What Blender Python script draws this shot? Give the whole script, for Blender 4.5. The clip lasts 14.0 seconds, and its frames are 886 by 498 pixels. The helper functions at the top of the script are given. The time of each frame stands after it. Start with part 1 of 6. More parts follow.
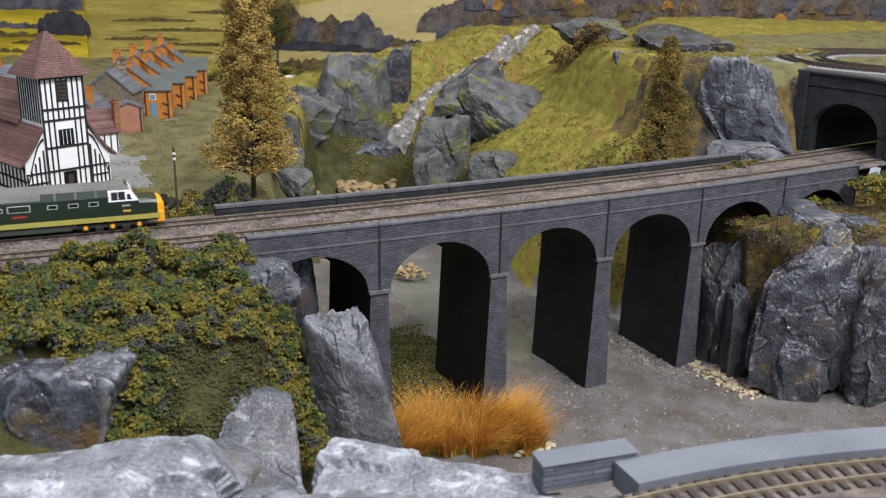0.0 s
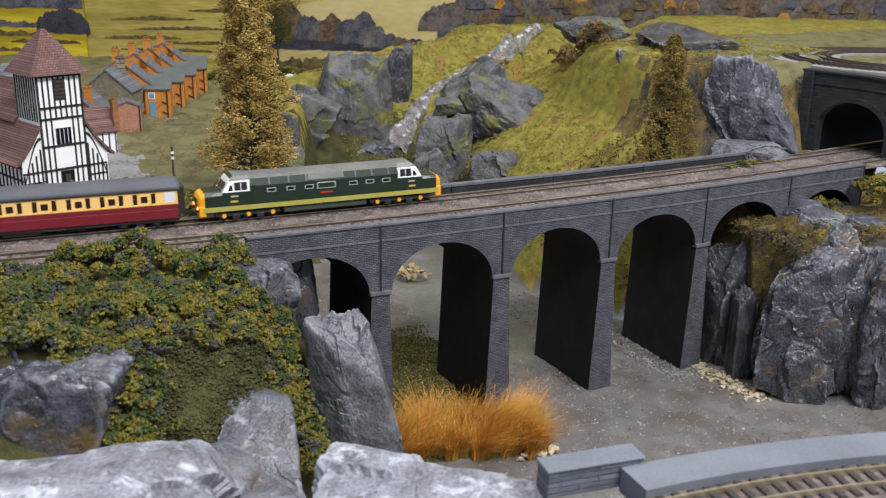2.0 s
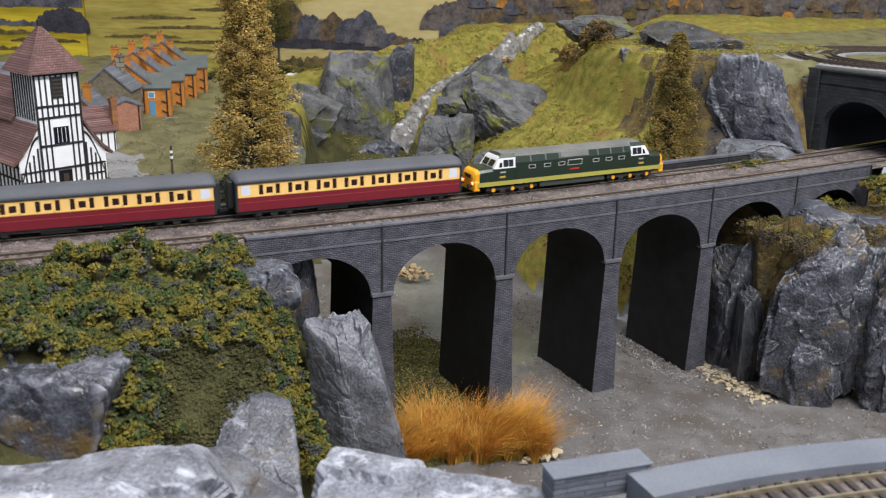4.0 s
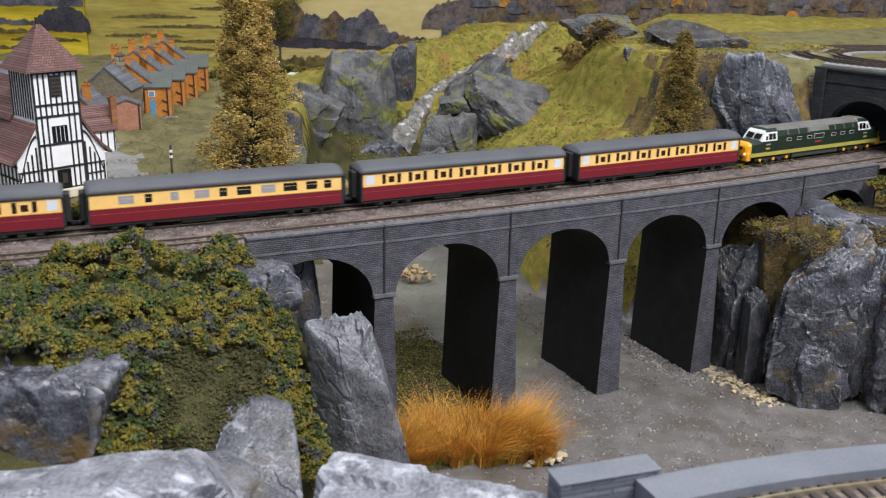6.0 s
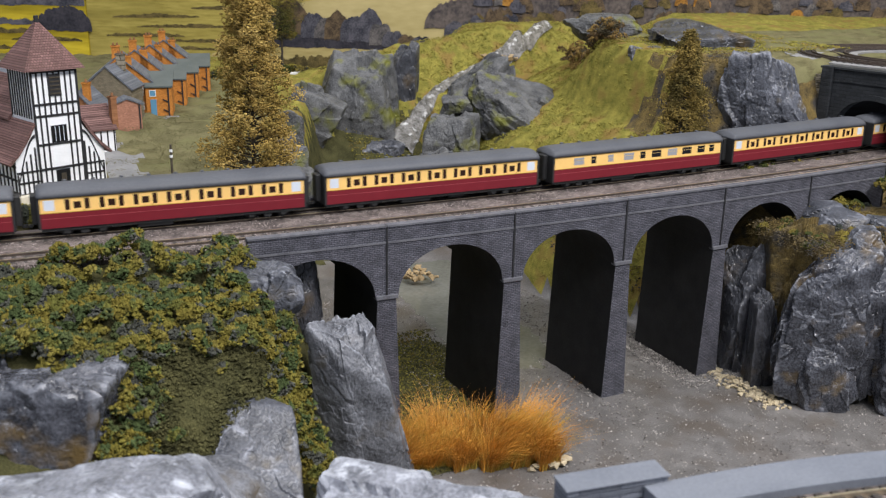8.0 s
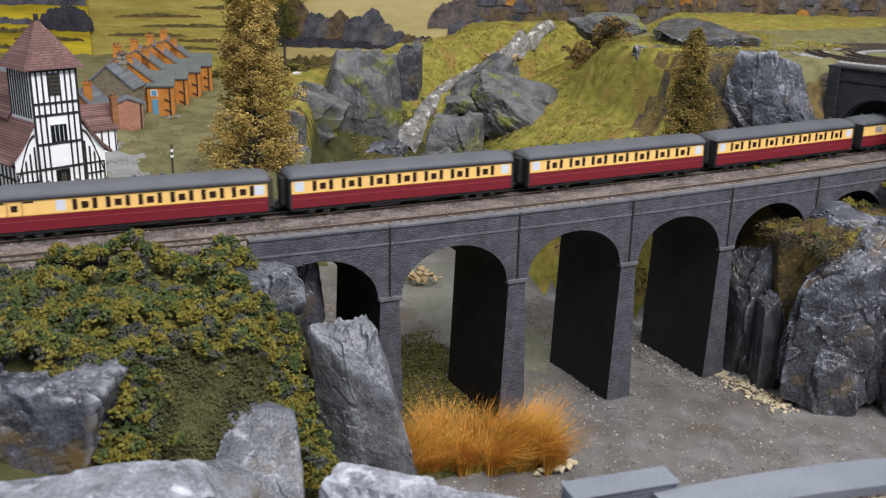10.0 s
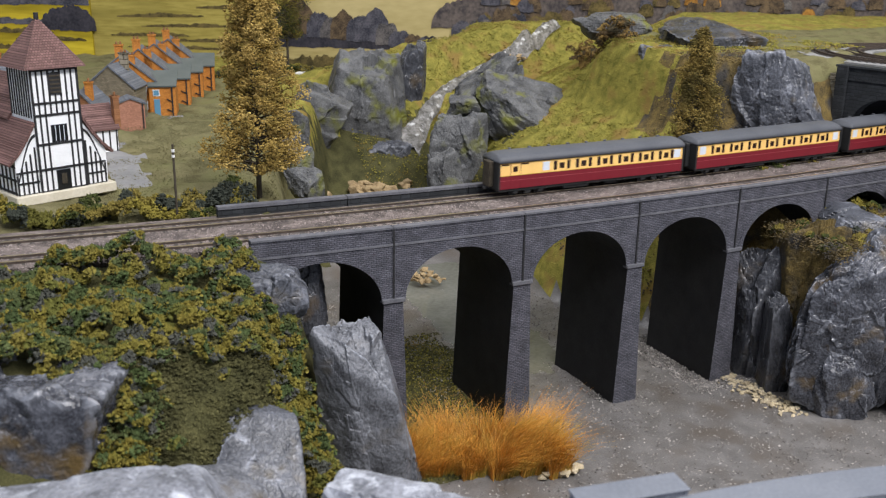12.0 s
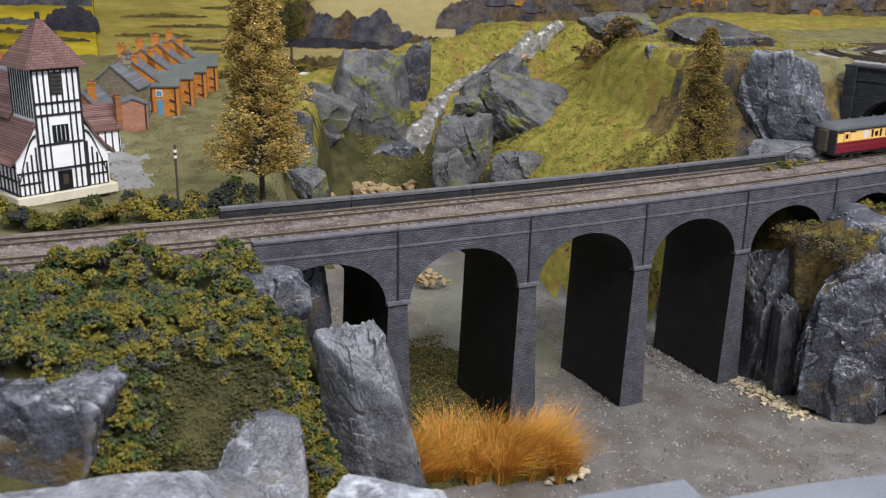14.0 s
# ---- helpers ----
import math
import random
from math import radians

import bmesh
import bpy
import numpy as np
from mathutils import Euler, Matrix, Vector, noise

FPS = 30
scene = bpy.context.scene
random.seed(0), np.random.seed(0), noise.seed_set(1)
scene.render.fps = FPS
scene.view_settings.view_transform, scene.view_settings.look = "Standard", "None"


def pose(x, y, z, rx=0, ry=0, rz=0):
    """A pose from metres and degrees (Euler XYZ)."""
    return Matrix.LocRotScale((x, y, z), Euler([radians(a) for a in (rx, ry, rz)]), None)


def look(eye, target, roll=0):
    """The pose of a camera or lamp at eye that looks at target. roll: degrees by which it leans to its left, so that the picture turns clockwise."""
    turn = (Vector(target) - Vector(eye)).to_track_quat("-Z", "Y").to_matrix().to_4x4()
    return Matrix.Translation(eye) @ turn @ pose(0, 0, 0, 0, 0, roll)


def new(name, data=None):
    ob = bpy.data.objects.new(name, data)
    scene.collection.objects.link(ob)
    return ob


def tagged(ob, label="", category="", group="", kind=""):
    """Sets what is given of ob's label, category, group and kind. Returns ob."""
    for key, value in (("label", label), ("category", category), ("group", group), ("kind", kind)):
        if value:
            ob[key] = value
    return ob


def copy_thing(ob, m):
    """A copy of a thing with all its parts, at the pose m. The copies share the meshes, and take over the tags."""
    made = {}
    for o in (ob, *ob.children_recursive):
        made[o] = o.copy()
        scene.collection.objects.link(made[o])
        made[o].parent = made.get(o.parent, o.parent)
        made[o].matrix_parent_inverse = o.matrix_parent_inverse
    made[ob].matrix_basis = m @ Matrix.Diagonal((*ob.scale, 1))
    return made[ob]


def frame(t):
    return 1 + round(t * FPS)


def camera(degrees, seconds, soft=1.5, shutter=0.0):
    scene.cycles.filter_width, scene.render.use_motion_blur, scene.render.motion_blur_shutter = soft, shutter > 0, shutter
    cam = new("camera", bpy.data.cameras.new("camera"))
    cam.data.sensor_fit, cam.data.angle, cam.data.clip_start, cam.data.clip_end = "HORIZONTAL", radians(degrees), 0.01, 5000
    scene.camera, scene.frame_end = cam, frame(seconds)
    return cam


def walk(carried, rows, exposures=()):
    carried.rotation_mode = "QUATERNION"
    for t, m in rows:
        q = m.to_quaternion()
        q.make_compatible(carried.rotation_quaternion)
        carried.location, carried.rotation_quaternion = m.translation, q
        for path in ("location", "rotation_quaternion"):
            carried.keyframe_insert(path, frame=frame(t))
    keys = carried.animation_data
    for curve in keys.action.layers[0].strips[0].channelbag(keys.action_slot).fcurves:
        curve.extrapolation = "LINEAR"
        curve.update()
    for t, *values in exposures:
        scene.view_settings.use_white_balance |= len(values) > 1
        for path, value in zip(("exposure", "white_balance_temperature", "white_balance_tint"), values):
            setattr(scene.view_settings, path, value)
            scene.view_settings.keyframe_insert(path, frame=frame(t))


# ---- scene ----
import itertools

# Model railway in 1:148: lengths below are in centimetres and are turned into metres by CM.
CM = 0.01

# ---- camera ----
cam = camera(49.77, 14.0, soft=1.25, shutter=0.25)
PATH = [
    (0.0, (-0.1213, -0.4542, 0.2703), (0.1402, 0.0543, 0.0886), 1.019),
    (1.0, (-0.1200, -0.4510, 0.2694), (0.1413, 0.0576, 0.0876), 1.028),
    (2.0, (-0.1188, -0.4478, 0.2685), (0.1423, 0.0609, 0.0867), 1.034),
    (3.0, (-0.1175, -0.4447, 0.2676), (0.1432, 0.0642, 0.0858), 1.038),
    (4.0, (-0.1163, -0.4416, 0.2667), (0.1441, 0.0674, 0.0849), 1.040),
    (5.0, (-0.1151, -0.4386, 0.2658), (0.1448, 0.0707, 0.0840), 1.040),
    (6.0, (-0.1140, -0.4356, 0.2650), (0.1455, 0.0739, 0.0832), 1.038),
    (7.0, (-0.1128, -0.4327, 0.2641), (0.1461, 0.0772, 0.0825), 1.034),
    (8.0, (-0.1117, -0.4298, 0.2633), (0.1466, 0.0804, 0.0817), 1.028),
    (9.0, (-0.1106, -0.4269, 0.2625), (0.1470, 0.0837, 0.0811), 1.019),
    (10.0, (-0.1095, -0.4241, 0.2617), (0.1473, 0.0869, 0.0804), 1.008),
    (11.0, (-0.1085, -0.4213, 0.2609), (0.1475, 0.0902, 0.0798), 0.995),
    (12.0, (-0.1074, -0.4185, 0.2601), (0.1477, 0.0935, 0.0792), 0.980),
    (13.0, (-0.1064, -0.4158, 0.2593), (0.1477, 0.0969, 0.0787), 0.962),
    (14.0, (-0.1053, -0.4131, 0.2585), (0.1477, 0.1003, 0.0783), 0.942),
]
cam.data.dof.use_dof, cam.data.dof.focus_distance, cam.data.dof.aperture_fstop = True, 0.62, 26.0
walk(cam, [(t, look(eye, target, roll)) for t, eye, target, roll in PATH])

# ---- light: even world light for the room, unseen area lamps added above ----
world = bpy.data.worlds.new("room_light")
world.use_nodes = True
world.node_tree.nodes["Background"].inputs[0].default_value = (0.88, 0.97, 1.20, 1)
world.node_tree.nodes["Background"].inputs[1].default_value = 0.55
scene.world = world
scene.view_settings.exposure = 0.0


def unseen_lamp(x, y, z, tx, ty, tz, w, h, watts, colour):
    lamp = bpy.data.lights.new("unseen_lamp", "AREA")
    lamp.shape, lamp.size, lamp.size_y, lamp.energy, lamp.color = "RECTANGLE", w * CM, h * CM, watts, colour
    ob = new("unseen_lamp", lamp)
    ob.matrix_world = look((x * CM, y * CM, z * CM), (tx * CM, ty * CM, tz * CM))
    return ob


# area lamps without fixtures, out of view, added and tuned to light the layout
unseen_lamp(38, -90, 135, 18, 0, 5, 120, 35, 37.5, (1.0, 0.975, 0.975))
unseen_lamp(-10, 40, 150, 18, 25, 5, 120, 30, 9.0, (1.0, 0.98, 0.97))


# ---- materials ----
def mat(name, c1, c2, scale=1.0, rough=0.8, bump=0.3, fine=12.0, metal=0.0, c3=None, c3_scale=0.3, c3_at=0.6,
        spec=0.3, contrast=1.0, island=0.0, bump_dist=0.05, coat=0.0, stretch=(1, 1, 1)):
    """Two colours mixed by noise at two scales (per cm), a third in patches, relief from the fine noise."""
    m = bpy.data.materials.new(name)
    m.use_nodes = True
    nt = m.node_tree
    n, l = nt.nodes, nt.links
    bsdf = n["Principled BSDF"]
    tc = n.new("ShaderNodeTexCoord")
    sc = n.new("ShaderNodeVectorMath")
    sc.operation = "MULTIPLY"
    sc.inputs[1].default_value = tuple(100.0 * k for k in stretch)
    l.new(tc.outputs["Object"], sc.inputs[0])

    def noise_node(s, d=5):
        t = n.new("ShaderNodeTexNoise")
        t.inputs["Scale"].default_value, t.inputs["Detail"].default_value = s, d
        l.new(sc.outputs[0], t.inputs["Vector"])
        return t

    big, small = noise_node(scale), noise_node(fine, 3)
    add = n.new("ShaderNodeMath")
    add.operation = "MULTIPLY_ADD"
    add.inputs[1].default_value = 0.45
    l.new(small.outputs[0], add.inputs[0])
    mul = n.new("ShaderNodeMath")
    mul.operation = "MULTIPLY"
    mul.inputs[1].default_value = 0.55
    l.new(big.outputs[0], mul.inputs[0])
    l.new(mul.outputs[0], add.inputs[2])
    ramp = n.new("ShaderNodeValToRGB")
    half = 0.17 / contrast
    ramp.color_ramp.elements[0].position, ramp.color_ramp.elements[1].position = 0.5 - half, 0.5 + half
    ramp.color_ramp.elements[0].color, ramp.color_ramp.elements[1].color = (*c1, 1), (*c2, 1)
    l.new(add.outputs[0], ramp.inputs[0])
    out = ramp.outputs[0]
    if c3:
        patch = noise_node(c3_scale, 4)
        edge = n.new("ShaderNodeValToRGB")
        edge.color_ramp.elements[0].position, edge.color_ramp.elements[1].position = c3_at - 0.06, c3_at + 0.08
        l.new(patch.outputs[0], edge.inputs[0])
        mix = n.new("ShaderNodeMix")
        mix.data_type = "RGBA"
        l.new(edge.outputs[0], mix.inputs[0])
        l.new(out, mix.inputs[6])
        mix.inputs[7].default_value = (*c3, 1)
        out = mix.outputs[2]
    if island:
        geo = n.new("ShaderNodeNewGeometry")
        hsv = n.new("ShaderNodeHueSaturation")
        rng = n.new("ShaderNodeMapRange")
        rng.inputs[3].default_value, rng.inputs[4].default_value = 1 - island, 1 + island
        l.new(geo.outputs["Random Per Island"], rng.inputs[0])
        l.new(rng.outputs[0], hsv.inputs["Value"])
        l.new(out, hsv.inputs["Color"])
        out = hsv.outputs[0]
    l.new(out, bsdf.inputs["Base Color"])
    bsdf.inputs["Roughness"].default_value = rough
    bsdf.inputs["Metallic"].default_value = metal
    bsdf.inputs["Specular IOR Level"].default_value = spec
    bsdf.inputs["Coat Weight"].default_value = coat
    if bump:
        b = n.new("ShaderNodeBump")
        b.inputs["Strength"].default_value, b.inputs["Distance"].default_value = bump, bump_dist * CM
        l.new(add.outputs[0], b.inputs["Height"])
        l.new(b.outputs[0], bsdf.inputs["Normal"])
    return m


def plain(name, c, rough=0.5, metal=0.0, spec=0.4):
    return mat(name, tuple(v * 0.92 for v in c), tuple(min(1, v * 1.08) for v in c), 2.0, rough, 0.05, 25, metal, spec=spec)


def brick_mat(name, c1, c2, mortar, w, h, gap=0.02, rough=0.85, bump=0.6, axis="xz"):
    """Coursed masonry with relief; w and h are the size of a stone in cm."""
    m = mat(name, c1, c2, 1.2, rough, 0.0, 14)
    n, l = m.node_tree.nodes, m.node_tree.links
    bsdf = n["Principled BSDF"]
    tc = n.new("ShaderNodeTexCoord")
    sep = n.new("ShaderNodeSeparateXYZ")
    com = n.new("ShaderNodeCombineXYZ")
    l.new(tc.outputs["Object"], sep.inputs[0])
    l.new(sep.outputs["XYZ".index(axis[0].upper())], com.inputs[0])
    l.new(sep.outputs["XYZ".index(axis[1].upper())], com.inputs[1])
    sc = n.new("ShaderNodeVectorMath")
    sc.operation = "SCALE"
    sc.inputs[3].default_value = 100.0
    l.new(com.outputs[0], sc.inputs[0])
    wob = n.new("ShaderNodeTexNoise")
    wob.inputs["Scale"].default_value = 3.0
    l.new(sc.outputs[0], wob.inputs["Vector"])
    wadd = n.new("ShaderNodeVectorMath")
    wadd.operation = "MULTIPLY_ADD"
    wadd.inputs[1].default_value = (w * 0.35, h * 0.35, 0)
    l.new(wob.outputs["Color"], wadd.inputs[0])
    l.new(sc.outputs[0], wadd.inputs[2])
    br = n.new("ShaderNodeTexBrick")
    br.inputs["Scale"].default_value = 1.0
    br.inputs["Brick Width"].default_value, br.inputs["Row Height"].default_value = w, h
    br.inputs["Mortar Size"].default_value, br.inputs["Mortar Smooth"].default_value = gap, 0.6
    br.inputs["Color1"].default_value, br.inputs["Color2"].default_value = (0.75, 0.75, 0.75, 1), (1.2, 1.2, 1.2, 1)
    br.inputs["Mortar"].default_value = (*mortar, 1)
    l.new(wadd.outputs[0], br.inputs["Vector"])
    old = bsdf.inputs["Base Color"].links[0].from_socket
    mix = n.new("ShaderNodeMix")
    mix.data_type, mix.blend_type = "RGBA", "MULTIPLY"
    mix.inputs[0].default_value = 1.0
    l.new(old, mix.inputs[6])
    l.new(br.outputs["Color"], mix.inputs[7])
    l.new(mix.outputs[2], bsdf.inputs["Base Color"])
    b = n.new("ShaderNodeBump")
    b.invert = True
    b.inputs["Strength"].default_value, b.inputs["Distance"].default_value = bump, 0.03 * CM
    l.new(br.outputs["Fac"], b.inputs["Height"])
    l.new(b.outputs[0], bsdf.inputs["Normal"])
    return m


def rock_mat(name, dark, mid, light, stain, stain_at=0.62, light_at=0.58, rough=0.42, edge=0.6):
    """Painted plaster rock: dark wash, streaks, light dry-brushing on the worn edges, patches of scatter."""
    m = mat(name, dark, mid, 0.7, rough, 0.7, 8, c3=stain, c3_scale=0.45, c3_at=stain_at, spec=0.45, contrast=1.5, bump_dist=0.12)
    n, l = m.node_tree.nodes, m.node_tree.links
    bsdf = n["Principled BSDF"]
    old = bsdf.inputs["Base Color"].links[0].from_socket
    src = next(x for x in n if x.bl_idname == "ShaderNodeVectorMath").outputs[0]
    st = n.new("ShaderNodeTexNoise")
    st.inputs["Scale"].default_value, st.inputs["Detail"].default_value, st.inputs["Distortion"].default_value = 0.9, 8, 0.8
    st.inputs["Roughness"].default_value = 0.65
    l.new(src, st.inputs["Vector"])
    rp = n.new("ShaderNodeValToRGB")
    rp.color_ramp.elements[0].position, rp.color_ramp.elements[1].position = light_at, light_at + 0.22
    l.new(st.outputs[0], rp.inputs[0])
    geo = n.new("ShaderNodeNewGeometry")
    worn = n.new("ShaderNodeMapRange")
    worn.inputs[1].default_value, worn.inputs[2].default_value, worn.inputs[4].default_value = 0.515, 0.60, edge
    l.new(geo.outputs["Pointiness"], worn.inputs[0])
    top = n.new("ShaderNodeMath")
    top.operation = "MAXIMUM"
    l.new(rp.outputs[0], top.inputs[0])
    l.new(worn.outputs[0], top.inputs[1])
    mix = n.new("ShaderNodeMix")
    mix.data_type = "RGBA"
    l.new(top.outputs[0], mix.inputs[0])
    l.new(old, mix.inputs[6])
    mix.inputs[7].default_value = (*light, 1)
    l.new(mix.outputs[2], bsdf.inputs["Base Color"])
    return m


def foliage_mat(name, colours, cell=1.1, rough=0.9):
    """Foam foliage: each clump takes one of the colours, each crumb its own brightness."""
    m = mat(name, colours[0], colours[0], 1.0, rough, 0.4, 16, spec=0.1, island=0.3)
    n, l = m.node_tree.nodes, m.node_tree.links
    hsv = next(x for x in n if x.bl_idname == "ShaderNodeHueSaturation")
    src = next(x for x in n if x.bl_idname == "ShaderNodeVectorMath").outputs[0]
    vo = n.new("ShaderNodeTexVoronoi")
    vo.inputs["Scale"].default_value = cell
    l.new(src, vo.inputs["Vector"])
    sep = n.new("ShaderNodeSeparateColor")
    l.new(vo.outputs["Color"], sep.inputs[0])
    rp = n.new("ShaderNodeValToRGB")
    rp.color_ramp.interpolation = "CONSTANT"
    e = rp.color_ramp.elements
    e[0].color, e[1].color = (*colours[0], 1), (*colours[-1], 1)
    e[1].position = 1 - 1 / len(colours)
    for i, c in enumerate(colours[1:-1], 1):
        k = e.new(i / len(colours))
        k.color = (*c, 1)
    l.new(sep.outputs[0], rp.inputs[0])
    l.new(rp.outputs[0], hsv.inputs["Color"])
    return m


